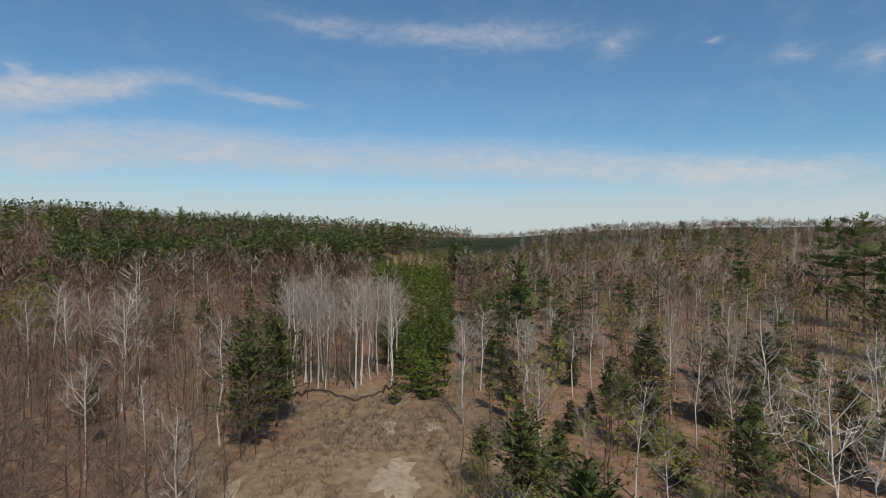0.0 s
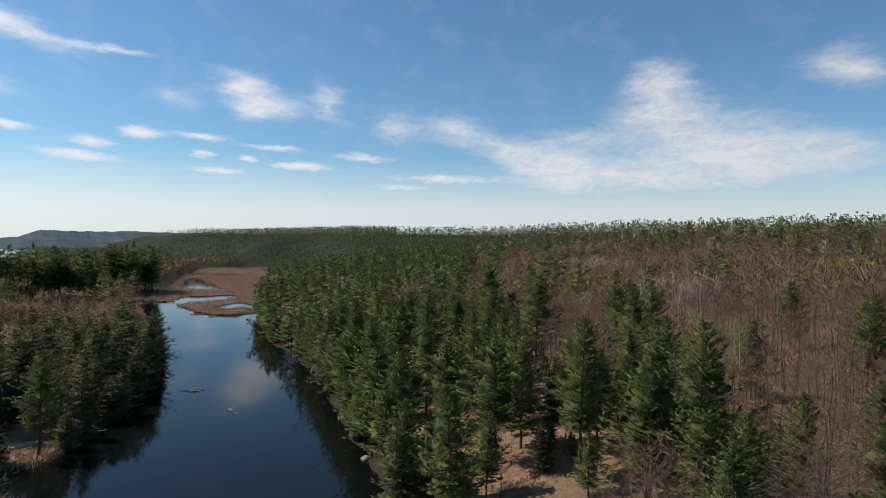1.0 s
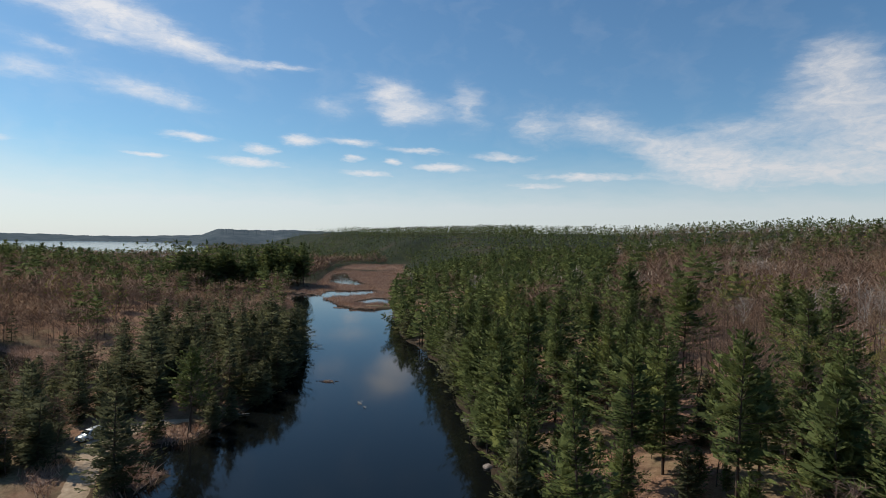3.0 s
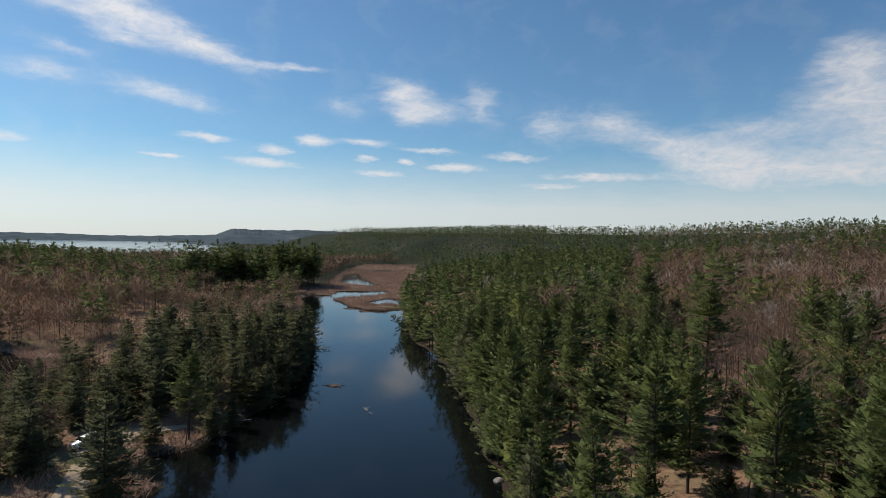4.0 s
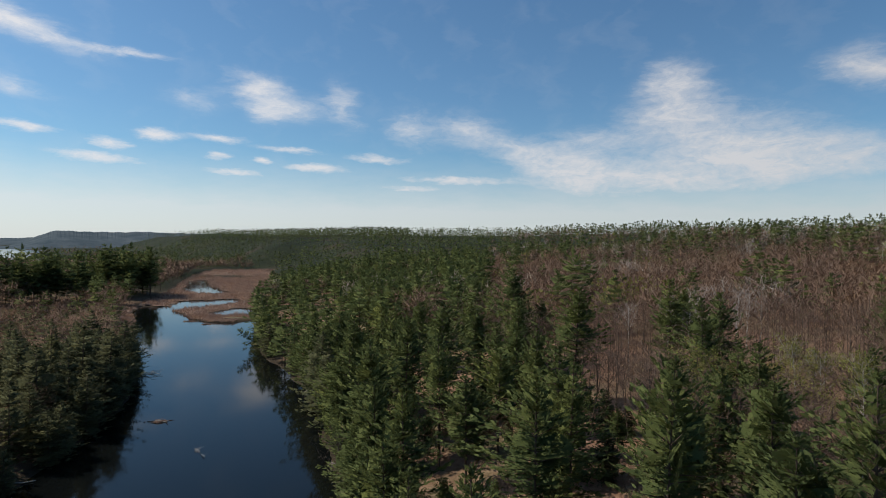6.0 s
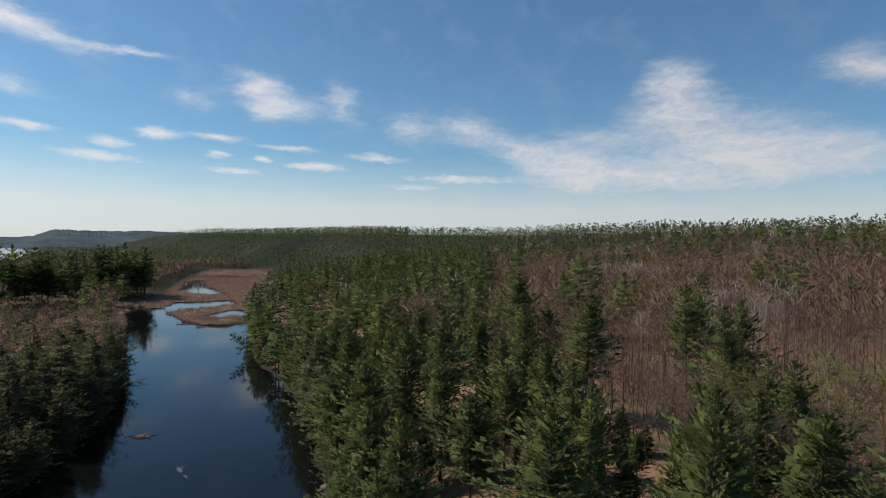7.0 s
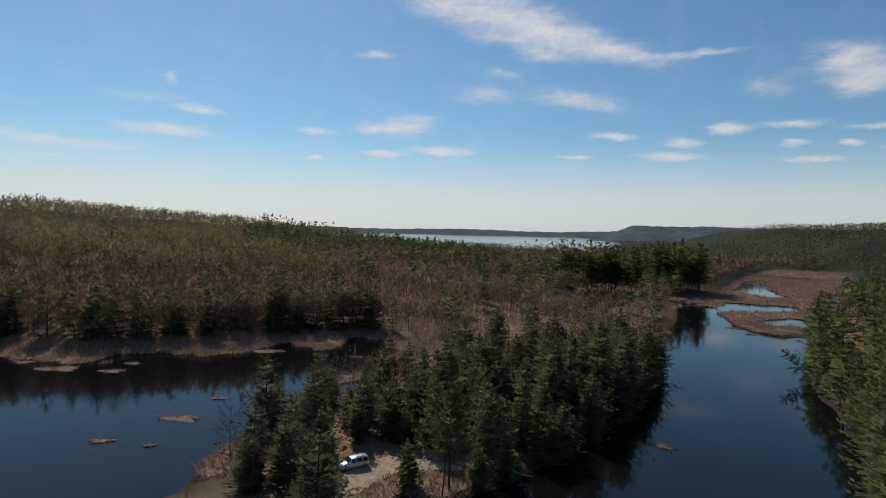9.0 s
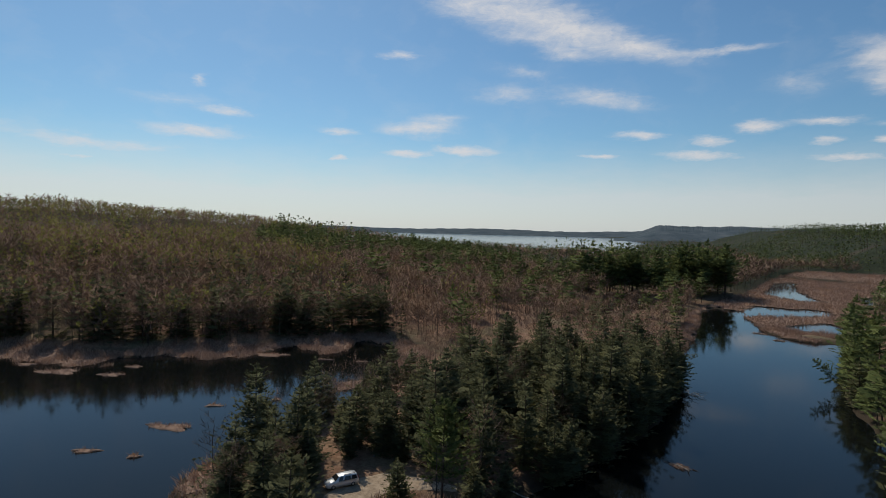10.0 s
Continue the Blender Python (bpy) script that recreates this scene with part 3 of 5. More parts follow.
def ridge(name, label, az0, az1, dist, top, rng, step=0.03):
    """A far wooded hill: a bank that rises to a jagged line of tree tops."""
    n = int((az1 - az0) / step)
    v, f = [], []
    for i in range(n + 1):
        a = radians(az0 + (az1 - az0) * i / n)
        e = top(math.degrees(a))
        jag = rng.uniform(0, 0.10) * e ** 0.8 + 1.2 * math.sin(i * 0.21) + 0.8 * math.sin(i * 0.077)
        for k, (r, z) in enumerate(((dist, -1.0), (dist + 120, e * 0.45), (dist + 330, e * 0.85 + jag * 0.5), (dist + 420, e + jag), (dist + 560, e * 0.6))):
            v.append((math.sin(a) * r, math.cos(a) * r, z))
    for i in range(n):
        for k in range(4):
            p = i * 5 + k
            f.append((p, p + 5, p + 6, p + 1))
    return tagged(new(name, mesh_of(name, v, f, M_HILL_HAZED)), label, "hill", kind="structure")


rng = np.random.default_rng(5)
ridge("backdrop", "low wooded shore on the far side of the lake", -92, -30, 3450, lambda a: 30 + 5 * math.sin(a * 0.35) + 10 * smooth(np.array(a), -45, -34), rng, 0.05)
ridge("backdrop_hill", "long wooded hill beside the lake, tinted blue for haze", -37, 6, 2450, lambda a: float(8 + 62 * smooth(np.array(a), -36.6, -32.5) + 2 * math.sin(a * 0.9)), rng, 0.04)

# ---- tree builders ----


def conifer(rng, height, base, reach, whorls, per, plumes, size, shape, lift, droop, ragged, near=True, core=0.5):
    """Trunk, limbs and needles of a conifer. shape: how the crown narrows upwards; lift, droop: how limbs point near the top and near the foot, in degrees."""
    wood, limbs, crown = Soup(), Soup(), Soup()
    lean = rng.normal(size=2) * 0.012 * height
    trunk_r = height * 0.0105
    hs = np.linspace(0, 1, 6)
    axis = lambda h: np.array([lean[0] * (h / height) ** 2, lean[1] * (h / height) ** 2, h])
    wood.tube([axis(h * height) for h in hs], [trunk_r * (1 - 0.93 * h) + 0.012 for h in hs], 6 if near else 3)
    heavy, swing = rng.uniform(0, 6.28), rng.uniform(0.08, 0.30)
    for i in range(whorls):
        t = (i + rng.uniform(-0.3, 0.3)) / (whorls - 1)
        t = min(max(t, 0.0), 1.0)
        z = base + (height - base) * t * 0.96
        length = reach * (1 - t) ** shape * (0.5 + 0.5 * min(1, t / 0.28)) + 0.018 * height
        length *= 1 + 0.15 * math.sin(i * 2.3 + heavy)
        turn = rng.uniform(0, 2 * math.pi)
        for k in range(per if t < 0.85 else max(3, per - 2)):
            if rng.random() < ragged * 0.35:
                continue
            a = turn + 2 * math.pi * (k + rng.uniform(-0.35, 0.35)) / per
            L = length * rng.uniform(1 - ragged, 1 + ragged * 0.3) * (1 + swing * math.cos(a - heavy))
            up = radians(droop + (lift - droop) * t + rng.normal() * 6)
            out = np.array([math.cos(a), math.sin(a), 0.0])
            root = axis(z)
            bend = 0.16 * L if lift > 25 else 0.05 * L
            at = lambda u: root + out * (L * u * math.cos(up)) + np.array([0, 0, L * u * math.sin(up) + bend * u * u])
            if near:
                limbs.blade(at(0), at(0.85), trunk_r * 0.75 * (1 - 0.5 * t), rng)
            side = np.array([-out[1], out[0], 0.0])
            for p in range(max(1, int(plumes * (0.25 + 0.75 * L / reach) + rng.random()))):
                u = 0.16 + 0.86 * rng.random() ** 0.7
                fan = L * 0.34 * (1.12 - u) ** 0.6 * rng.uniform(-1, 1)
                start = at(u) + side * fan + np.array([0, 0, rng.normal() * 0.10 * size - abs(fan) * 0.10])
                s = size * rng.uniform(0.7, 1.3) * (1 - 0.3 * t)
                way = out * rng.uniform(0.5, 1.0) + side * (fan / L * 2.2 + rng.normal() * 0.25) + np.array([0, 0, math.sin(up) * 0.7 + rng.uniform(-0.12, 0.5)])
                way /= np.linalg.norm(way)
                facing = out * (0.45 + 0.35 * u) + side * (fan / L) + np.array([0, 0, 0.62])
                crown.spray(start - way * s * 0.45, start + way * s * 0.85, s * rng.uniform(0.42, 0.66), facing, rng, 0.38)
        # the dense inner boughs of this tier
        for k in range(per if core else 0):
            a = turn + 2 * math.pi * (k + 0.5 + rng.uniform(-0.3, 0.3)) / per
            out = np.array([math.cos(a), math.sin(a), 0.0])
            up = radians(droop + (lift - droop) * t)
            L = length * core * rng.uniform(0.75, 1.2)
            root = axis(z) + np.array([0, 0, 0.12 * length])
            crown.spray(root, root + out * L * math.cos(up) + np.array([0, 0, L * math.sin(up)]), L * 0.95, out * 0.6 + np.array([0, 0, 0.65]), rng, 0.2, 0.75)
    top = axis(height * 0.97)
    for k in range(5 if near else 2):
        w = rng.normal(size=3) * 0.28 + np.array([0, 0, 0.9])
        crown.spray(top - (0, 0, 0.6 * size), top + w * size * 0.8, size * 0.4, (rng.normal(), rng.normal(), 0.5), rng)
    return wood, limbs, crown


def broadleaf(rng, height, fork, limbs, subs, twigs, width, upright, spread_r, leaves=0, leaf=0.3, sides=5, stout=0.0092, haze=0, haze_size=1.0, slender=0.1):
    """Trunk with limbs, and the bare twigs, of a leafless tree; haze: sprays of the finest twigs over the crown; leaves: budding leaves in a soup of their own."""
    wood, boughs, fine, buds = Soup(), Soup(), Soup(), Soup()
    r0 = height * stout
    sway = np.cumsum(rng.normal(size=(5, 2)) * height * 0.012, axis=0)
    sway[0] = 0
    hs = np.linspace(0, 0.86, 5) * height
    axis = lambda h: np.array([np.interp(h, hs, sway[:, 0]), np.interp(h, hs, sway[:, 1]), h])
    wood.tube([axis(h) for h in hs], [r0 * (1 - h / height) ** 0.8 + 0.015 for h in hs], sides)
    turn = rng.uniform(0, 6.28)
    for i in range(limbs):
        t = (i + rng.uniform(0, 0.8)) / limbs
        z = height * (fork + (0.85 - fork) * t)
        a = turn + i * 2.4 + rng.uniform(-0.4, 0.4)
        L = spread_r * (1 - 0.55 * t) * rng.uniform(0.7, 1.2)
        rise = upright * rng.uniform(0.7, 1.3)
        out = np.array([math.cos(a), math.sin(a), 0.0])
        p0 = axis(z)
        p1 = p0 + out * L * 0.45 + np.array([0, 0, L * 0.45 * rise]) + rng.normal(size=3) * 0.05 * L
        p2 = p0 + out * L * 0.85 + np.array([0, 0, min(L * 1.15 * rise, height - z)]) + rng.normal(size=3) * 0.06 * L
        if sides > 3:
            boughs.tube([p0, p1, p2], [r0 * 0.42 * (1 - 0.6 * t), r0 * 0.26 * (1 - 0.6 * t), 0.012], 3)
        elif subs:
            fine.blade(p0, p2, width * 2.2, rng)
        for j in range(subs):
            u = rng.uniform(0.25, 1.0)
            q0 = p0 + (p1 - p0) * min(1, u * 2) + (p2 - p1) * max(0, u * 2 - 1)
            dirn = out * rng.uniform(0.1, 0.9) + rng.normal(size=3) * 0.5 + np.array([0, 0, 0.45 * upright + 0.1])
            dirn /= np.linalg.norm(dirn)
            l1 = L * rng.uniform(0.3, 0.55)
            q1 = q0 + dirn * l1
            fine.blade(q0, q1, width * 1.5, rng)
            for k in range(twigs):
                w = rng.uniform(0.1, 1)
                r1 = q0 + (q1 - q0) * w
                d2 = dirn * 0.7 + rng.normal(size=3) * 0.6 + np.array([0, 0, 0.15])
                d2 /= np.linalg.norm(d2)
                tip = r1 + d2 * L * rng.uniform(0.22, 0.42)
                fine.blade(r1, tip, width * rng.uniform(0.7, 1.2), rng)
                for b in range(leaves):
                    c = r1 + (tip - r1) * rng.uniform(0.3, 1.05) + rng.normal(size=3) * 0.12
                    buds.spray(c, c + rng.normal(size=3) * leaf * 0.6, leaf * 0.7, out * 0.4 + np.array([0, 0, 0.8]), rng)
    # the rounded head of fine twigs
    low, half = height * (fork + 0.10), height * (0.98 - fork - 0.10) * 0.5
    for i in range(haze):
        a, c = rng.uniform(0, 6.2832), 1 - 1.55 * (i + rng.random()) / haze
        ring = math.sqrt(max(0.0, 1 - c * c)) * rng.uniform(0.72, 1.08)
        lump = 1 + 0.16 * math.sin(3 * a + turn) + 0.10 * math.sin(5 * c + 2 * a)
        out = np.array([math.cos(a) * ring, math.sin(a) * ring, c])
        p = np.array([out[0] * spread_r * 0.92 * lump, out[1] * spread_r * 0.92 * lump, low + half + half * c * rng.uniform(0.75, 1.05)])
        p[:2] += axis(height * 0.6)[:2]
        d = np.array([out[0] * 0.7, out[1] * 0.7, 0.75]) + rng.normal(size=3) * 0.3
        d *= haze_size * rng.uniform(0.7, 1.25) / np.linalg.norm(d)
        facing = out * 0.9 + np.array([0, 0, 0.35])
        if leaves and i % 2 == 0:
            buds.spray(p - d * 0.4, p + d * 0.4, haze_size * rng.uniform(0.4, 0.6), facing, rng, 0.4)
        else:
            fine.blade(p - d * 0.7, p + d * 0.6, haze_size * slender * rng.uniform(0.7, 1.3), rng, facing)
    return wood, boughs, fine, buds


def tree_thing(name, label, parts, category="tree", group=""):
    root = tagged(new(name), label, category, group)
    root.empty_display_size = 0.5
    for pname, me, plabel in parts:
        part(pname, me, root, plabel)
    return root


def soup_arrays(pairs):
    """Corners, triangles, material numbers and normals of several soups as arrays."""
    v, f, mi, nn, base = [], [], [], [], 0
    for soup, slot in pairs:
        if not soup.v:
            continue
        v.append(np.array(soup.v).reshape(-1, 3))
        nn.append(np.array(soup.n, float).reshape(-1, 3))
        for q in soup.f:
            for t in ([q] if len(q) == 3 else [(q[0], q[1], q[2]), (q[0], q[2], q[3])]):
                f.append([base + a for a in t])
                mi.append(slot)
        base += len(soup.v)
    return np.concatenate(v), np.array(f), np.array(mi), np.concatenate(nn)


def crown_mesh(limbs, limb_material, fine, fine_material):
    v, f, mi, nn = soup_arrays(((limbs, 0), (fine, 1)))
    me = mesh_of("crown", v, f, limb_material)
    me.materials.append(fine_material)
    me.polygons.foreach_set("material_index", mi.astype(np.int32))
    turn_normals(me, nn)
    return me


def make_pine(seed, name="white_pine", label="tall white pine with layered green boughs", young=False):
    r = np.random.default_rng(seed)
    h = 20.0
    if young:
        wood, limbs, crown = conifer(r, 8.0, 0.4, 2.5, 11, 6, 8, 0.6, 0.7, 38, 10, 0.28, core=0.6)
        mat = M_YOUNG
    else:
        wood, limbs, crown = conifer(r, h, h * r.uniform(0.14, 0.34), r.uniform(6.2, 7.6), 17, 6, 32, 0.68, r.uniform(0.50, 0.72), 48, 4, 0.42, core=0.5)
        mat = M_PINE
    return tree_thing(name, label, (("trunk", wood.mesh("trunk", M_PINE_BARK, True), ""), ("crown", crown_mesh(limbs, M_PINE_BARK, crown, mat), "")), group="pines of the wood")


def make_spruce(seed, slim=1.0):
    r = np.random.default_rng(seed)
    wood, limbs, crown = conifer(r, 13.0, 0.2, 4.9 * slim, 18, 7, 13, 0.62, r.uniform(0.52, 0.66), 34, -10, 0.42, core=0.6)
    return tree_thing("spruce", "dark shaggy spruce with drooping boughs", (("trunk", wood.mesh("trunk", M_PINE_BARK, True), ""), ("crown", crown_mesh(limbs, M_PINE_BARK, crown, M_SPRUCE), "")), group="spruces of the spit")


def make_bare(seed, birch=False, buds=0):
    r = np.random.default_rng(seed)
    if birch:
        wood, limbs, fine, leaf = broadleaf(r, 17.0, r.uniform(0.35, 0.5), 17, 6, 9, 0.035, 1.15, 2.9, buds, 0.30, stout=0.0062)
        mats, name, label = (M_BIRCH, M_TWIG_PALE), "birch", "white-barked birch with bare pale twigs"
    else:
        wood, limbs, fine, leaf = broadleaf(r, 15.0, r.uniform(0.25, 0.4), 16, 6, 10, 0.036, 0.80, 4.3, buds, 0.30, stout=0.0078)
        mats, name, label = (M_BARK, M_TWIG), "maple", "leafless maple with a haze of brown twigs"
    if buds:
        label = label.replace("bare pale twigs", "fresh yellow-green buds").replace("leafless maple with a haze of brown twigs", "maple in fresh yellow-green bud")
    parts = [("trunk", wood.mesh("trunk", mats[0], True), ""), ("crown", crown_mesh(limbs, mats[0], fine, mats[1]), "bare twigs")]
    if buds:
        parts.append(("foliage", leaf.mesh("foliage", M_BUD), "yellow-green spring leaves"))
    return tree_thing(name, label, parts, group="leafless trees of the wood")


# ---- where the trees stand ----
rng = np.random.default_rng(11)
KINDS = ("pine", "spruce", "maple", "birch", "bud", "young")
trees = {k: [] for k in KINDS}            # kind: (x, y, height)


def clear_of(x, y):
    """Whether ground is free for a tree."""
    x, y = np.asarray(x, float), np.asarray(y, float)
    w = water_distance(x, y)
    road, _ = edge_distance(x, y, ROAD, False)
    _, low_lying = edge_distance(x, y, MARSH)
    u, v = (x - 64) * 0.93 - (y + 43) * 0.36, (x - 64) * 0.36 + (y + 43) * 0.93
    pit = (u / 20) ** 2 + (v / 12) ** 2
    reed_bank, _ = edge_distance(x, y, POND)
    far_reeds = (reed_bank < 8) & (x < -128) | (x < -92) & (y > 186) & (w < 5) & (y < 345)
    point = np.hypot(x + 65, y - 69) < 9.5
    beach = np.hypot(x + 96, y - 60) < 8
    behind = (x > -76) & (x < 14) & (y > -40) & (y < 48)
    drive, _ = edge_distance(x, y, [(-79, 76), (-72, 72), (-63, 67)], False)
    return (w > 0.5) & (road > 3.6) & ~low_lying & (pit > 1) & ~far_reeds & ~point & ~beach & ~behind & (np.hypot(x + 78.5, y - 76) > 4.2) & (drive > 5)


# trees whose tops can be picked out one by one: x, y, height of the top
TALL_PINES = [(-8.9, 100, 22.4), (5.6, 90, 19.2), (12.3, 72, 23.8), (17, 76, 24.5), (27.4, 69, 21.4), (28.5, 52, 23.7), (28, 115.6, 30.3), (20.7, 147, 32.4), (52, 128, 31.5),
              (56, 116, 29.8), (47, 192, 36.7), (40, 182, 30.5), (38, 256, 38.6), (-45, 229, 24.7), (3, 118, 27), (-4, 110, 25)]
TALL_SPRUCES = [(-75, 133, 19.6), (-73, 140, 17.5), (-81, 113, 13), (-77, 90, 13.8), (-95, 70, 11.5), (-88, 72, 15.2), (-84.5, 61.5, 13), (-97, 136, 17.8), (-78, 105, 10), (-70, 120, 13), (-79.5, 65, 12), (-83.5, 67.5, 13.5), (-82.5, 72, 11), (-86, 80.5, 12), (-90, 83.5, 13), (-84.5, 86, 12.5), (-94, 88, 11), (-88, 89, 12)]
for x, y, top in TALL_PINES:
    trees["pine"].append((x, y, top - float(land(x, y))))
for x, y, top in TALL_SPRUCES:
    trees["spruce"].append((x, y, top - float(land(x, y))))


def sow(x0, x1, y0, y1, step, jitter=0.42):
    nx, ny = int((x1 - x0) / step), int((y1 - y0) / step)
    gx, gy = np.meshgrid(np.arange(nx), np.arange(ny))
    x = x0 + (gx.ravel() + 0.5 + rng.uniform(-jitter, jitter, nx * ny)) * step
    y = y0 + (gy.ravel() + 0.5 + rng.uniform(-jitter, jitter, nx * ny)) * step
    return x, y


def patchy(x, y, s, seed):
    return 0.5 + 0.25 * (np.sin(x / s + seed + 1.7 * np.sin(y / s * 0.7 + seed)) + np.sin(y / s * 1.1 - seed + 1.5 * np.sin(x / s * 0.8)))


def plant(x, y):
    """Choose what grows at each place."""
    keep = clear_of(x, y)
    x, y = x[keep], y[keep]
    river, _ = edge_distance(x, y, RIVER)
    _, spit = edge_distance(x, y, PENINSULA)
    marsh, _ = edge_distance(x, y, MARSH)
    az = np.degrees(np.arctan2(x + 1.8, y + 17.8))
    far = np.hypot(x + 1.8, y + 17.8)
    mid = np.interp(y, MID_Y, MID_X)
    p1, p2 = patchy(x, y, 31, 0.4), patchy(x, y, 17, 2.1)
    dice, size = rng.random(len(x)), np.clip(rng.normal(size=len(x)), -1.6, 1.5)
    tall = np.array([(a, b) for a, b, _ in TALL_PINES + TALL_SPRUCES])
    for i in range(len(x)):
        X, Y, u, n = x[i], y[i], dice[i], size[i]
        east = X > mid[i]
        if far[i] < 300 and np.min(np.hypot(tall[:, 0] - X, tall[:, 1] - Y)) < 4.5:
            continue
        if 98 < az[i] < 121 and far[i] < 62 or 113 < az[i] < 121 and far[i] < 96 or -102 < X < -76 and 262 < Y < 305:
            continue
        if az[i] > 158 or az[i] < -112:
            if far[i] > 120 or u > 0.4:
                continue
        if spit[i]:
            if Y > 178:
                kind, h = ("maple", 10 + n) if u < 0.72 else ("spruce", 9.5 + 1.5 * n) if u < 0.9 else (None, 0)
            else:
                kind, h = ("maple", 9.5 + 1.5 * n) if u < (0.16 if X > -92 else 0.55) else (None, 0)
        elif east and 84 < az[i]:
            # the rough ground south-east: birches, young pines, bare scrub and dark conifers
            strip = 92 < far[i] and abs(az[i] - np.interp(far[i], (95, 140, 280, 450, 700), (116.5, 116.5, 115.5, 123, 126))) < 4.4
            if strip and far[i] < 600:
                kind, h = ("young", 6.2 + 0.8 * n) if far[i] > 300 else (None, 0)
            elif az[i] > 122:
                kind, h = ("pine", 9 + 3 * n) if u < 0.14 else ("spruce", 7 + 2 * n) if u < 0.24 else ("birch", 12 + 2 * n) if u < 0.44 else ("bud", 9 + 2 * n) if u < 0.66 else ("maple", 11 + 2 * n)
            elif far[i] > 230:
                kind, h = ("pine", 17 + 2 * n) if u < 0.2 + 0.6 * (p1[i] > 0.5) else ("birch", 16 + n) if u > 0.92 else ("maple", 14 + 1.5 * n)
            else:
                kind, h = ("maple", 12.0 + 2 * n) if u < 0.86 else ("birch", 16 + 1.5 * n) if u < 0.95 else ("pine", 9 + 2 * n)
        elif east and river[i] < 34 + 10 * p1[i] and 34 < Y < 420:
            kind, h = ("pine", 15.5 + 3.0 * n) if far[i] > 165 and u < 0.30 else ("maple", 9 + 1.5 * n) if 0.5 < u < 0.72 else (None, 0)
        elif east and Y < 70 and az[i] > 25 and river[i] < 62:
            kind, h = ("pine", 11.5 + 3.0 * n) if u < 0.12 else ("maple", 12.5 + 1.5 * n)
        elif east:
            woods = 0.03 + 0.07 * smooth(far[i], 190, 330) * (p1[i] > 0.6) + (0.45 + 0.3 * (p1[i] > 0.4)) * smooth(far[i], 360, 560)
            if az[i] < 6:
                woods += 0.6 * smooth(far[i], 150, 250)
            if u < woods:
                kind, h = "pine", 17.5 + 2.4 * n
            elif p2[i] > 0.80 and u > 0.55 and far[i] > 115:
                kind, h = "birch", 16.5 + 1.3 * n
            elif p2[i] < 0.14 and u > 0.6:
                kind, h = "bud", 14.5 + 1.3 * n
            else:
                kind, h = "maple", 14.5 + 1.5 * n
        elif az[i] < -58 or X < -150 and Y < 150:
            # the slope beyond the pond
            near = far[i] < 265
            kind, h = ("spruce", 13.5 + 2.5 * n) if u < (0.15 if near else 0.03) else ("bud", 13.5 + 1.5 * n) if u > (0.90 if near else 0.62 - 0.25 * smooth(far[i], 340, 470) * (p2[i] > 0.35)) else ("maple", 13.5 + 1.5 * n)
            if not near and az[i] > -64 and far[i] > 330 and u < 0.3:
                kind, h = "pine", 16 + 2 * n
        else:
            # low woods between the ponds and the lake
            if marsh[i] < 3:
                continue
            dark = 0.05 + 0.30 * (p1[i] > 0.6) + 0.40 * smooth(far[i], 300, 480)
            kind, h = ("pine", 16 + 2.5 * n) if u < dark else ("bud", 11 + n) if u > 0.93 else ("maple", 13 + 1.5 * n)
            if far[i] > 420:
                h = min(h, 13.0)
        if kind and far[i] > 400:
            h -= 3.5 * smooth(far[i], 400, 560)
        if kind:
            trees[kind].append((X, Y, max(h, 2.8)))


def ring(step, lo, hi, x0, x1, y0, y1):
    x, y = sow(x0, x1, y0, y1, step)
    d = np.hypot(x + 2, y - 8)
    k = (d >= lo) & (d < hi)
    return x[k], y[k]


plant(*ring(4.9, 0, 150, -152, 150, -142, 158))
plant(*ring(5.2, 150, 300, -302, 302, -292, 308))
plant(*ring(7.6, 300, 470, -472, 472, -462, 480))
plant(*ring(11.5, 470, 800, -802, 802, -700, 808))
plant(*ring(22.0, 800, 1500, -1502, 1502, -700, 1508))
x, y = sow(-700, 60, 760, 1300, 12.5)
k = (np.abs(np.degrees(np.arctan2(x, y + 10)) + 16) < 14) & (np.hypot(x, y) > 800)
plant(x[k], y[k])
x, y = sow(-1500, 420, 1200, 2400, 36)
k = (np.abs(np.degrees(np.arctan2(x, y + 10)) + 12) < 23) & (np.hypot(x, y) > 1450)
plant(x[k], y[k])
x, y = sow(-340, -140, -70, 330, 6.0)
k = (water_distance(x, y) > 4) & ((y < 160) | (x < -215))
plant(x[k], y[k])
# the big conifers of the spit and of the near bank, wide apart
def room(x, y, gap):
    taken = np.array([(a, b) for a, b, _ in trees["pine"] + trees["spruce"]])
    return np.min(np.hypot(taken[:, 0] - x, taken[:, 1] - y)) > gap


for x, y in zip(*sow(-118, -56, 46, 178, 5.0)):
    if edge_distance(np.array([x]), np.array([y]), PENINSULA)[1][0] and clear_of(np.array([x]), np.array([y]))[0] and room(x, y, 3.5) and rng.random() < (0.95 if x > -92 else 0.45):
        trees["spruce"].append((x, y, float(np.clip(rng.normal(11.5, 3.4), 4.5, 17) * (0.62 if y < 60 else 1))))
for x, y in zip(*sow(-60, 52, 48, 172, 8.4)):
    d = edge_distance(np.array([x]), np.array([y]), RIVER)[0][0]
    if x > np.interp(y, MID_Y, MID_X) and 1.5 < d < 40 and clear_of(np.array([x]), np.array([y]))[0] and room(x, y, 6.2) and rng.random() < 0.95:
        trees["pine"].append((x, y, float(np.clip(rng.normal(17.0, 3.6), 9, 23))))
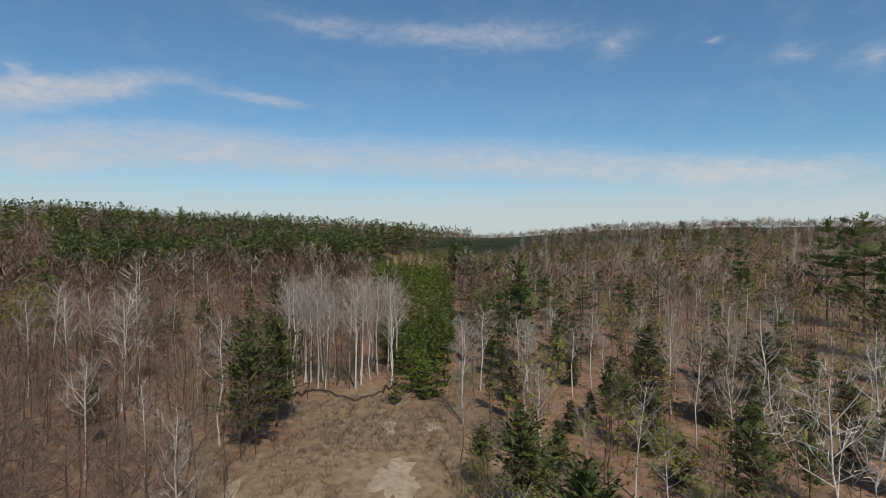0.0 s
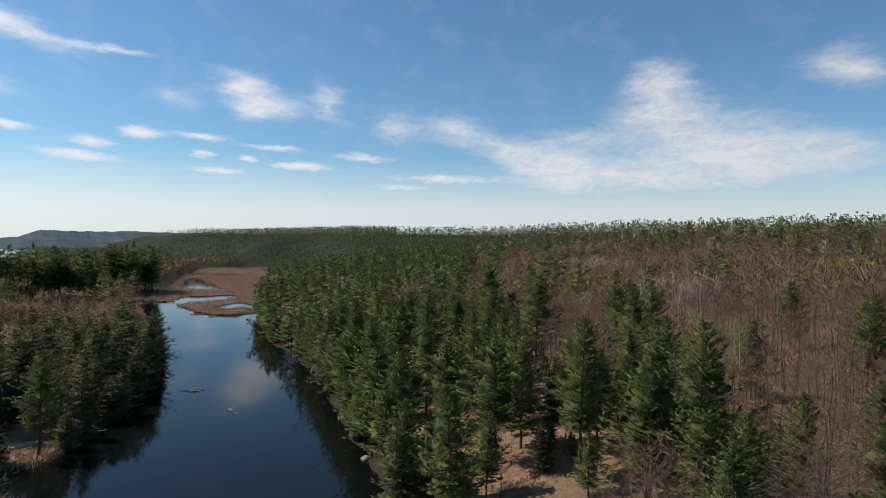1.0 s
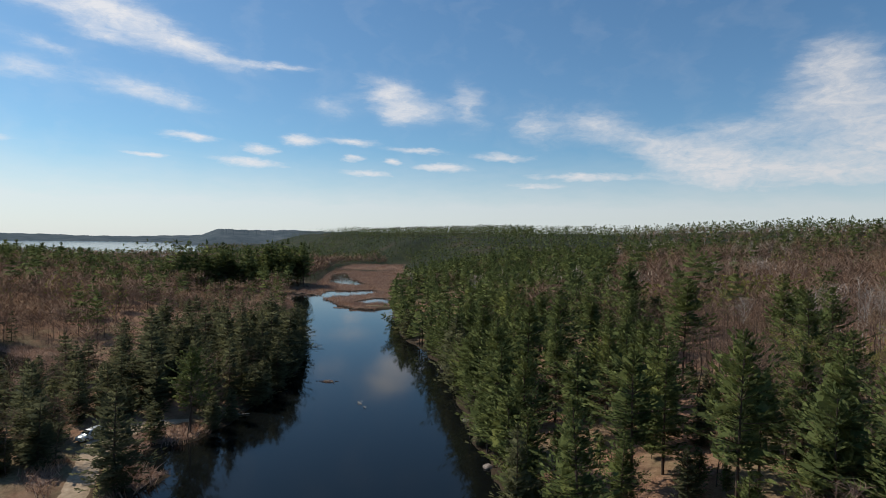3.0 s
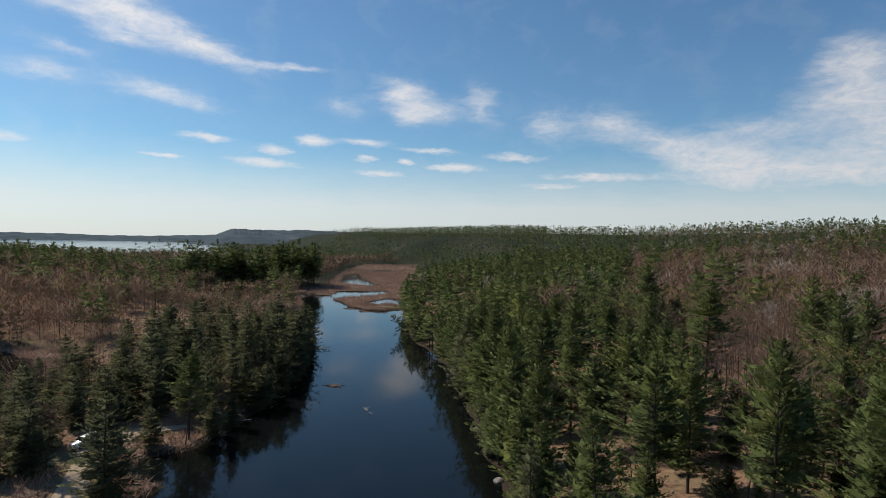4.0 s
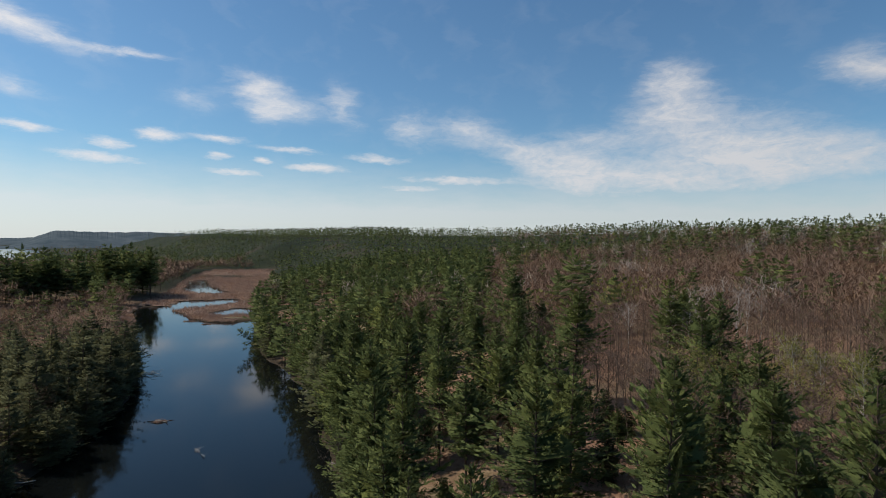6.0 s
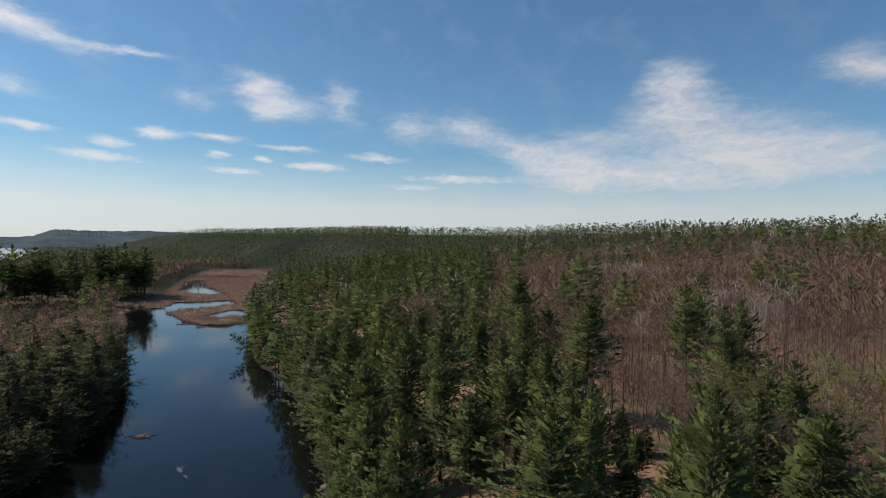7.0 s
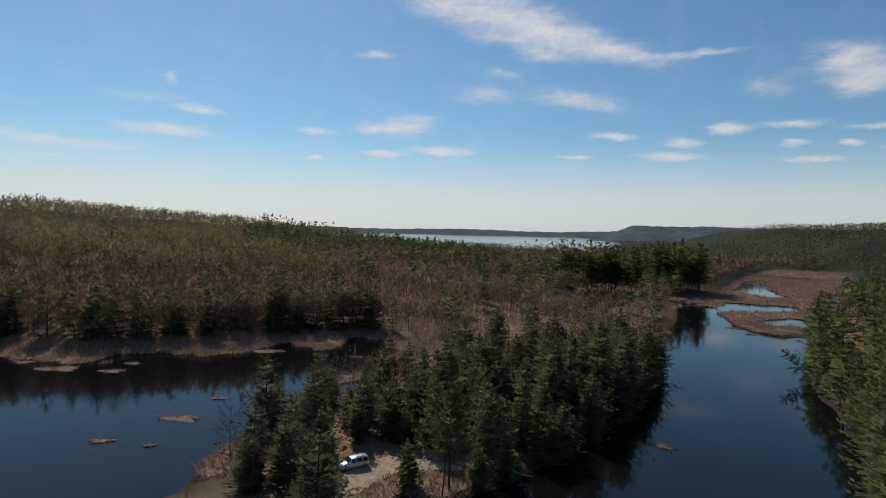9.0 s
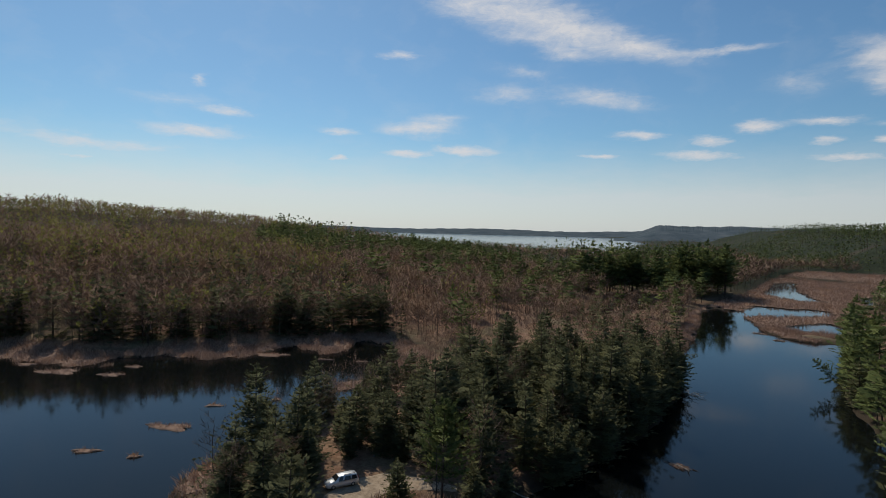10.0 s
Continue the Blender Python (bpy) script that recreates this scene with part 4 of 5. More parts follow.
# lower growth between the pines of the bank
for x, y in zip(*sow(-40, 60, 44, 130, 5.0)):
    d = edge_distance(np.array([x]), np.array([y]), RIVER)[0][0]
    if x > np.interp(y, MID_Y, MID_X) and 1.5 < d < 46 and clear_of(np.array([x]), np.array([y]))[0] and room(x, y, 3.0) and rng.random() < 0.6:
        trees["pine" if rng.random() < 0.6 else "spruce"].append((x, y, float(rng.uniform(4, 9))))
# tall pines in front of the low woods, between the back pond and the marsh
for i in range(90):
    t = rng.random()
    x, y = -226 + 50 * t + rng.normal() * 7 - 6, 316 + 80 * t + rng.normal() * 7
    if float(water_distance(np.array([x]), np.array([y]))[0]) > 2 and not edge_distance(np.array([x]), np.array([y]), MARSH)[1][0]:
        trees["pine"].append((x, y, float(np.clip(rng.normal(25, 4), 14, 32))))
# the wood that closes the marsh on the side of the lake
x, y = sow(-350, -170, 392, 620, 6.2)
d, low_lying = edge_distance(x, y, MARSH)
k = ~low_lying & (d > 3) & (water_distance(x, y) > 3) & (x < np.interp(y, MID_Y, MID_X))
for x, y, d in zip(x[k], y[k], d[k]):
    if d < 16 or rng.random() < 0.5:
        trees["maple"].append((x, y, float(np.clip(rng.normal(11, 2), 6, 15))))
    else:
        trees["pine"].append((x, y, float(np.clip(rng.normal(15, 3.0), 8, 21))))
# bare trees and conifers that close the far end of the marsh
x, y = sow(-420, -60, 560, 860, 6.5)
d, low_lying = edge_distance(x, y, MARSH)
k = ~low_lying & (d > 5) & (d < 95) & (water_distance(x, y) > 3) & (x < np.interp(y, MID_Y, MID_X) + 45)
for x, y, d in zip(x[k], y[k], d[k]):
    if d < 30:
        trees["maple"].append((x, y, float(np.clip(rng.normal(10, 1.5), 5, 13))))
    elif rng.random() < 0.75:
        trees["pine" if rng.random() < 0.55 else "maple"].append((x, y, float(np.clip(rng.normal(12.5, 2.0), 7, 17))))
# dark conifers along the far side of the pond
line = np.array(POND[1:13], float)
for (ax, ay), (bx, by) in zip(line[:-1], line[1:]):
    for i in range(max(1, int(math.hypot(bx - ax, by - ay) / 1.5))):
        t = rng.random()
        x, y = ax + (bx - ax) * t - rng.uniform(10, 20), ay + (by - ay) * t + rng.uniform(2, 7)
        if float(water_distance(np.array([x]), np.array([y]))[0]) > 5 and rng.random() < 0.75:
            trees["spruce" if rng.random() < 0.75 else "maple"].append((x, y, float(np.clip(rng.normal(14.5, 2.6), 8, 19))))

# trees that lean over the water along the banks
line = np.array([p for p in RIVER if p[1] > 50 and p[1] < 285], float)
for (ax, ay), (bx, by) in zip(line[:-1], line[1:]):
    if ay > 270 and by > 270:
        continue
    n = max(1, int(math.hypot(bx - ax, by - ay) / 2.7))
    for i in range(n):
        t = (i + rng.random()) / n
        x, y = ax + (bx - ax) * t, ay + (by - ay) * t
        right = x > np.interp(y, MID_Y, MID_X)
        x += (1 if right else -1) * rng.uniform(0.1, 1.6)
        if float(water_distance(np.array([x]), np.array([y]))[0]) < 0.2 or not room(x, y, 2.3) or not right and (y > 182 or y < 85):
            continue
        if right:
            trees["pine" if rng.random() < 0.8 else "spruce"].append((x, y, float(np.clip(rng.normal(12.5, 3.5), 5, 18))))
        else:
            trees["spruce"].append((x, y, float(np.clip(rng.normal(9.5, 2.5), 4, 14))))


def polar(az, dist):
    """A place seen from where the camera starts, by its bearing and its distance."""
    return -1.8 + dist * math.sin(radians(az)), -17.8 + dist * math.cos(radians(az))


# trees of the south-east that stand out: kind, bearing, distance, height
for kind, az, dist, h in (("birch", 89.2, 108, 20), ("pine", 100, 73, 16), ("pine", 102.5, 79, 15), ("spruce", 102.3, 112, 20), ("pine", 127, 104, 20.5), ("birch", 122.9, 90, 15),
                          ("spruce", 122, 155, 18), ("birch", 141.3, 82, 16), ("birch", 146, 88, 16), ("birch", 149, 85, 15), ("pine", 156, 150, 25), ("pine", 153.5, 158, 23),
                          ("pine", 157.5, 120, 22), ("spruce", 133, 110, 15), ("spruce", 139, 84, 12), ("spruce", 145, 80, 10), ("pine", 147, 150, 18), ("birch", 82.5, 112, 19), ("birch", 84, 118, 20),
                          ("birch", 85.2, 108, 19), ("birch", 87, 114, 19), ("birch", 90.5, 112, 19), ("birch", 77.5, 125, 18), ("birch", 63.5, 150, 17), ("birch", 66, 155, 17), 
                          ("bud", 47.5, 165, 16), ("birch", 50, 160, 17), ("spruce", 58, 72, 11.5), ("pine", 70, 68, 8.5), ("pine", 77.8, 63, 8), ("pine", 87, 84, 8),
                          ("birch", 91, 68, 12), ("birch", 65, 66, 10), ("pine", 23, 76, 13), ("pine", 28, 70, 13), ("pine", 31.5, 70, 12.5), ("pine", 35, 76, 14), ("pine", 40.7, 72, 12.5), ("pine", 45, 66, 8)):
    trees[kind].append((*polar(az, dist), h))
for i in range(34):
    trees["birch"].append((*polar(rng.uniform(103.5, 114.5), rng.uniform(94, 118)), rng.uniform(17, 21)))

# the planted strip of young pines
for x, y in zip(*sow(60, 320, -220, -40, 3.6)):
    b, d = math.degrees(math.atan2(x + 1.8, y + 17.8)), math.hypot(x + 1.8, y + 17.8)
    if 84 < d <= 300 and abs(b - np.interp(d, (95, 140, 280, 450), (116.5, 116.5, 115.5, 123))) < np.interp(d, (84, 140, 300), (2.6, 4.0, 4.0)):
        trees["young"].append((x, y, float(rng.uniform(4.6, 7.4))))
for kind in KINDS:
    trees[kind] = [p for p in trees[kind] if not (-130 < p[0] < -54 and 26 < p[1] < 55 or p[0] < -86 and 36 < p[1] < 63 and p[0] > -130 or -112 < p[0] < -94 and 60 < p[1] < 69)]
SINGLE = {"pine": 145, "spruce": 200, "maple": 210, "birch": 125, "bud": 24, "young": 60}
NATURAL = {"pine": 20.0, "spruce": 13.0, "maple": 15.0, "birch": 17.0, "bud": 15.0, "young": 8.0}
models = {"pine": [make_pine(s) for s in (1, 2, 3, 4, 5)], "spruce": [make_spruce(s, q) for s, q in ((11, 1.0), (12, 0.8), (13, 1.1), (14, 0.9))],
          "maple": [make_bare(s) for s in (21, 22, 23, 24)], "birch": [make_bare(s, True) for s in (31, 32, 33)],
          "bud": [make_bare(41, False, 2), make_bare(42, True, 2)], "young": [make_pine(51, "young_pine", "bushy young pine with bright green needles", True)]}
rest = {}
for kind in KINDS:
    order = sorted(trees[kind], key=lambda p: math.hypot(p[0] + 3, p[1] - 25) * (1.0 if p[1] > 40 else 1.35))
    zs = land(np.array([p[0] for p in order]), np.array([p[1] for p in order]))
    unused = list(models[kind])
    for i, (x, y, h) in enumerate(order[:SINGLE[kind]]):
        s = h / NATURAL[kind]
        wide = s * rng.uniform(0.9, 1.2) * (1 if s > 0.9 else 1.12)
        m = Matrix.LocRotScale((x, y, float(zs[i]) - 0.12), Euler((rng.normal() * 0.02, rng.normal() * 0.02, rng.uniform(0, 6.28))), (wide, wide, s))
        if unused:
            unused.pop(0).matrix_basis = m
        else:
            copy_thing(models[kind][i % len(models[kind])], Matrix.Identity(4)).matrix_basis = m
    rest[kind] = [(x, y, float(z) - 0.1, h) for (x, y, h), z in zip(order[SINGLE[kind]:], zs[SINGLE[kind]:])]


# ---- the woods beyond: many trees in one mesh a kind ----
def pattern(kind, level, seed):
    r = np.random.default_rng(seed)
    if kind in ("pine", "spruce", "young"):
        H, reach, tp, lift, droop = {"pine": (20.0, 6.3, 0.62, 44, 2), "spruce": (13.0, 4.3, 0.64, 28, -10), "young": (8.0, 2.4, 0.75, 38, 12)}[kind]
        w, p, n, size = ((14, 6, 10, 0.95), (9, 5, 1, 2.1), (5, 3, 1, 2.8))[level]
        size *= H / 20 if kind != "spruce" else 0.72
        wood, _, crown = conifer(r, H, H * (0.24 if kind == "pine" else 0.04), reach, w, p, n, size, tp, lift, droop, 0.36, False, core=(0.5, 0.65, 0)[level])
        if level:
            wood = Soup()
            wood.blade((0, 0, 0), (0, 0, H * 0.8), 0.4, r)
        return soup_arrays(((wood, 0), (crown, 1)))
    H = NATURAL[kind]
    limbs, subs, twigs, width, haze, size, slender = ((12, 4, 4, 0.04, 84, 1.5, 0.045), (6, 1, 0, 0.07, 54, 2.1, 0.10), (0, 0, 0, 0.7, 19, 3.4, 0.17))[level]
    wood, _, fine, buds = broadleaf(r, H, 0.16 if kind != "birch" else 0.36, limbs, subs, twigs, width, 0.8, 4.4 if kind != "birch" else 3.0,
                                    1 if kind == "bud" else 0, (0.5, 1.4, 2.2)[level], 3, haze=haze if kind != "birch" else int(haze * 0.7), haze_size=size, slender=slender, stout=0.0055)
    if level:
        wood = Soup()
        wood.blade((0, 0, 0), (0, 0, H * 0.9), 0.15 if kind != "birch" else 0.30, r)
    return soup_arrays(((wood, 0), (fine, 1), (buds, 2)))


def woods(name, label, kind, level, places, materials, seed):
    if not places:
        return
    r = np.random.default_rng(seed)
    shapes = [pattern(kind, level, seed * 10 + i) for i in range(5)]
    V, F, MI, NN, base = [], [], [], [], 0
    pick = r.integers(0, 5, len(places))
    P = np.array(places)
    for q in range(5):
        sel = P[pick == q]
        if not len(sel):
            continue
        v, f, mi, nn = shapes[q]
        n = len(sel)
        a, s = r.uniform(0, 6.28, n), sel[:, 3] / NATURAL[kind]
        w = s * r.uniform(0.9, 1.25, n) * (1.0, 1.1, 1.25)[level]
        c, d = np.cos(a) * w, np.sin(a) * w
        out = np.empty((n, len(v), 3))
        out[:, :, 0] = c[:, None] * v[None, :, 0] - d[:, None] * v[None, :, 1] + sel[:, 0, None]
        out[:, :, 1] = d[:, None] * v[None, :, 0] + c[:, None] * v[None, :, 1] + sel[:, 1, None]
        out[:, :, 2] = s[:, None] * v[None, :, 2] + sel[:, 2, None]
        V.append(out.reshape(-1, 3))
        ca, sa = np.cos(a), np.sin(a)
        turned = np.empty((n, len(v), 3))
        turned[:, :, 0] = ca[:, None] * nn[None, :, 0] - sa[:, None] * nn[None, :, 1]
        turned[:, :, 1] = sa[:, None] * nn[None, :, 0] + ca[:, None] * nn[None, :, 1]
        turned[:, :, 2] = nn[None, :, 2]
        NN.append(turned.reshape(-1, 3))
        F.append((f[None] + (np.arange(n) * len(v))[:, None, None]).reshape(-1, 3) + base)
        MI.append(np.tile(mi, n))
        base += n * len(v)
    V, F, MI, NN = np.concatenate(V), np.concatenate(F), np.concatenate(MI), np.concatenate(NN)
    me = bpy.data.meshes.new(name)
    me.vertices.add(len(V))
    me.vertices.foreach_set("co", V.ravel())
    me.loops.add(len(F) * 3)
    me.loops.foreach_set("vertex_index", F.ravel().astype(np.int32))
    me.polygons.add(len(F))
    me.polygons.foreach_set("loop_start", np.arange(len(F), dtype=np.int32) * 3)
    for m in materials:
        me.materials.append(m)
    me.polygons.foreach_set("material_index", MI.astype(np.int32))
    me.update(calc_edges=True)
    me.validate()
    turn_normals(me, NN)
    return tagged(new(name, me), label, "trees", kind="stuff")


LOOKS = {"pine": ((M_PINE_BARK, M_PINE), "white pines"), "spruce": ((M_PINE_BARK, M_SPRUCE), "dark spruces"), "maple": ((M_BARK, M_TWIG), "leafless maples"),
         "birch": ((M_BIRCH, M_TWIG_PALE), "pale birches"), "bud": ((M_BARK, M_TWIG, M_BUD), "trees in yellow-green bud"), "young": ((M_PINE_BARK, M_YOUNG), "young green pines")}
for n, kind in enumerate(KINDS):
    bands = [[], [], []]
    for p in rest[kind]:
        d = math.hypot(p[0] + 2, p[1] - 15)
        bands[0 if d < 165 else 1 if d < 450 else 2].append(p)
    mats, what = LOOKS[kind]
    for level, (where, label) in enumerate((("woods", "stand of " + what), ("far_woods", "distant wood of " + what), ("skyline_woods", "wood of " + what + " on the skyline"))):
        woods(kind + "_" + where, label, kind, level, bands[level], mats, 100 + n * 7 + level)

# ---- reeds, marsh and shore ----


def reed_zone(x, y):
    w = water_distance(x, y)
    pond, _ = edge_distance(x, y, POND)
    river, _ = edge_distance(x, y, RIVER)
    _, low_lying = edge_distance(x, y, MARSH)
    far_bank = (pond < 7 + 3 * np.sin(y * 0.11 + x * 0.07)) & (x < -126) & (y > 20)
    floating = (pond < 4.6 + 6.0 * np.sin(y * 0.19 + 1.5 * np.sin(x * 0.08)) + 1.8 * np.sin(x * 0.6 + y * 0.4)) & (x < -126) & (y > 20) & (w < 0.2)
    left_bank = (x < -90) & (y > 184) & (y < 350) & (river < 6)
    road, _ = edge_distance(x, y, ROAD, False)
    point = (np.hypot(x + 64, y - 73) < 18) & (road > 2.9) & (x > -76)
    beach = np.hypot(x + 97, y - 60) < 9
    return (w > 0.15) & (low_lying | far_bank | left_bank | point | beach) | floating


def reed_tufts(soup, xs, ys, zs, r, tall, width, blades):
    for x, y, z in zip(xs, ys, zs):
        lean = r.normal(size=2) * 0.25
        clump = 0.45 + 1.1 * float(patchy(x, y, 2.6, 1.0)) * float(patchy(x, y, 7.0, 3.0) + 0.5)
        for b in range(blades):
            h = tall * clump * r.uniform(0.6, 1.2)
            root = np.array([x + r.normal() * 0.28, y + r.normal() * 0.28, z - 0.05])
            soup.blade(root, root + np.array([(lean[0] + r.normal() * 0.45) * h, (lean[1] + r.normal() * 0.45) * h, h]), width, r)


rng = np.random.default_rng(77)
mat_x, mat_y = np.meshgrid(np.arange(-262, -50, 1.5), np.arange(20, 676, 1.5))
cell = reed_zone(mat_x.ravel(), mat_y.ravel()).reshape(mat_x.shape)
mat_z = np.maximum(land(mat_x.ravel(), mat_y.ravel()).reshape(mat_x.shape), 0.02) + 0.05 + 0.10 * rng.random(mat_x.shape)
verts = np.stack([mat_x.ravel(), mat_y.ravel(), mat_z.ravel()], 1)
w_ = mat_x.shape[1]
quads = [(i * w_ + j, i * w_ + j + 1, (i + 1) * w_ + j + 1, (i + 1) * w_ + j)
         for i in range(cell.shape[0] - 1) for j in range(w_ - 1) if cell[i, j] and cell[i, j + 1] and cell[i + 1, j] and cell[i + 1, j + 1]]
used = np.unique(np.array(quads).ravel())
back_to = {int(u): k for k, u in enumerate(used)}
tagged(new("marsh_ground", mesh_of("marsh_ground", verts[used], [tuple(back_to[q] for q in f) for f in quads], M_MAT, True)), "matted brown straw and mud of the marsh", "marsh", kind="structure")

beds = Soup()
x, y = sow(-262, -50, 20, 300, 0.85)
k = reed_zone(x, y)
x, y = x[k], y[k]
reed_tufts(beds, x, y, np.maximum(land(x, y), 0.03), rng, 1.15, 0.17, 5)
x, y = sow(-262, -70, 282, 676, 1.6)
k = reed_zone(x, y) & (y > 284)
x, y = x[k], y[k]
reed_tufts(beds, x, y, land(x, y), rng, 1.5, 0.30, 4)
tagged(new("reed_bed", beds.mesh("reed_bed", M_REED)), "beds of dead reddish-tan reeds along the water", "reeds", kind="stuff")


def reed_islet(cx, cy, a, b, turn, seed):
    """A floating mat of dead reeds."""
    r = np.random.default_rng(seed)
    root = tagged(new("reed_islet"), "small floating mat of dead brown reeds", "reeds", "reed islets in the pond")
    root.location = (cx, cy, 0)
    n = max(10, int(a * b * 5))
    soup, mat = Soup(), Soup()
    t = np.sqrt(r.random(n))
    ang = r.uniform(0, 6.28, n)
    rim = 1 + 0.28 * np.sin(ang * 3 + seed) + 0.15 * np.sin(ang * 5)
    px, py = a * t * rim * np.cos(ang), b * t * rim * np.sin(ang)
    xs, ys = px * math.cos(turn) - py * math.sin(turn), px * math.sin(turn) + py * math.cos(turn)
    reed_tufts(soup, xs, ys, xs * 0 + 0.05, r, 0.75, 0.12, 6)
    for q in range(24):
        t0, t1 = 6.2832 * q / 24, 6.2832 * (q + 1) / 24
        pts = []
        for tt in (t0, t1):
            rr = 1.02 + 0.28 * math.sin(tt * 3 + seed) + 0.15 * math.sin(tt * 5)
            ex, ey = a * rr * math.cos(tt), b * rr * math.sin(tt)
            pts.append(np.array([ex * math.cos(turn) - ey * math.sin(turn), ex * math.sin(turn) + ey * math.cos(turn), 0.02]))
        inner = [p * 0.8 + np.array([0, 0, 0.16]) for p in pts]
        mat.tri(pts[0], pts[1], inner[1])
        mat.tri(pts[0], inner[1], inner[0])
        mat.tri(inner[0], inner[1], np.array([0, 0, 0.2]))
    part("mat", mat.mesh("mat", M_MAT), root)
    part("reeds", soup.mesh("reeds", M_REED), root)["kind"] = "stuff"


for i, (cx, cy, a, b, turn) in enumerate(((-121.5, 60, 3.6, 1.7, 0.9), (-124.5, 57.5, 1.6, 0.6, 0.9), (-117, 45.5, 2.2, 0.8, 1.0), (-110, 52, 1.1, 0.6, 1.0), (-131, 70, 1.8, 0.8, 1.0), (-128, 83, 1.0, 0.6, 1.0),
                                          (-180, 43, 5.0, 2.2, 1.0), (-170, 54, 3.0, 1.3, 1.0), (-193, 36, 2.2, 1.2, 1.0), (-150, 116, 2.0, 0.4, 0.9), (-158, 108, 2.4, 0.4, 0.9), (-101, 268, 2.0, 0.8, 0.3), (-112, 277, 2.4, 0.8, 0.3), (-176, 60, 2.0, 1.0, 1.0), (-172, 96, 5.0, 1.8, 0.9))):
    reed_islet(cx, cy, a, b, turn, 300 + i)


# ---- the sandy track, its verge and the bare bank ----
def drape(name, line, widths, material, label, category, lift=0.05, cross=7, ragged=0.5, seed=3):
    """A strip of ground that follows a line over the land."""
    r = np.random.default_rng(seed)
    pts = np.array(line, float)
    seg = np.concatenate([[0], np.cumsum(np.hypot(*np.diff(pts, axis=0).T))])
    n = max(8, int(seg[-1] / 0.9))
    at = np.linspace(0, seg[-1], n)
    cx, cy, ww = np.interp(at, seg, pts[:, 0]), np.interp(at, seg, pts[:, 1]), np.interp(at, seg, widths)
    for a in (cx, cy):
        a[2:-2] = np.convolve(a, np.ones(5) / 5, "valid")
    tx, ty = np.gradient(cx), np.gradient(cy)
    ln = np.hypot(tx, ty)
    nx, ny = -ty / ln, tx / ln
    v = []
    for i in range(n):
        lo, hi = r.normal() * ragged * 0.3, r.normal() * ragged * 0.3
        for k in range(cross):
            u = (k / (cross - 1) - 0.5) * ww[i]
            u += lo if k == 0 else hi if k == cross - 1 else 0
            v.append((cx[i] + nx[i] * u, cy[i] + ny[i] * u))
    v = np.array(v)
    edge = np.array([k in (0, cross - 1) for _ in range(n) for k in range(cross)])
    z = land(v[:, 0], v[:, 1]) + np.where(edge, -0.05, lift)
    f = [(i * cross + k, i * cross + k + 1, (i + 1) * cross + k + 1, (i + 1) * cross + k) for i in range(n - 1) for k in range(cross - 1)]
    return tagged(new(name, mesh_of(name, np.column_stack([v, z]), f, material, True)), label, category, kind="structure")


drape("road", ROAD, [4.2, 4.2, 4.0, 4.4, 6.2, 6.0, 3.2, 1.5], M_SAND, "pale sandy track through the trees", "track", 0.09, 9)
drape("verge", [(-57, 53), (-62, 60.5), (-66.5, 67), (-71, 73)], [2.6, 3.4, 3.2, 2.0], M_TURF, "olive strip of turf beside the track", "verge", 0.06, 5)


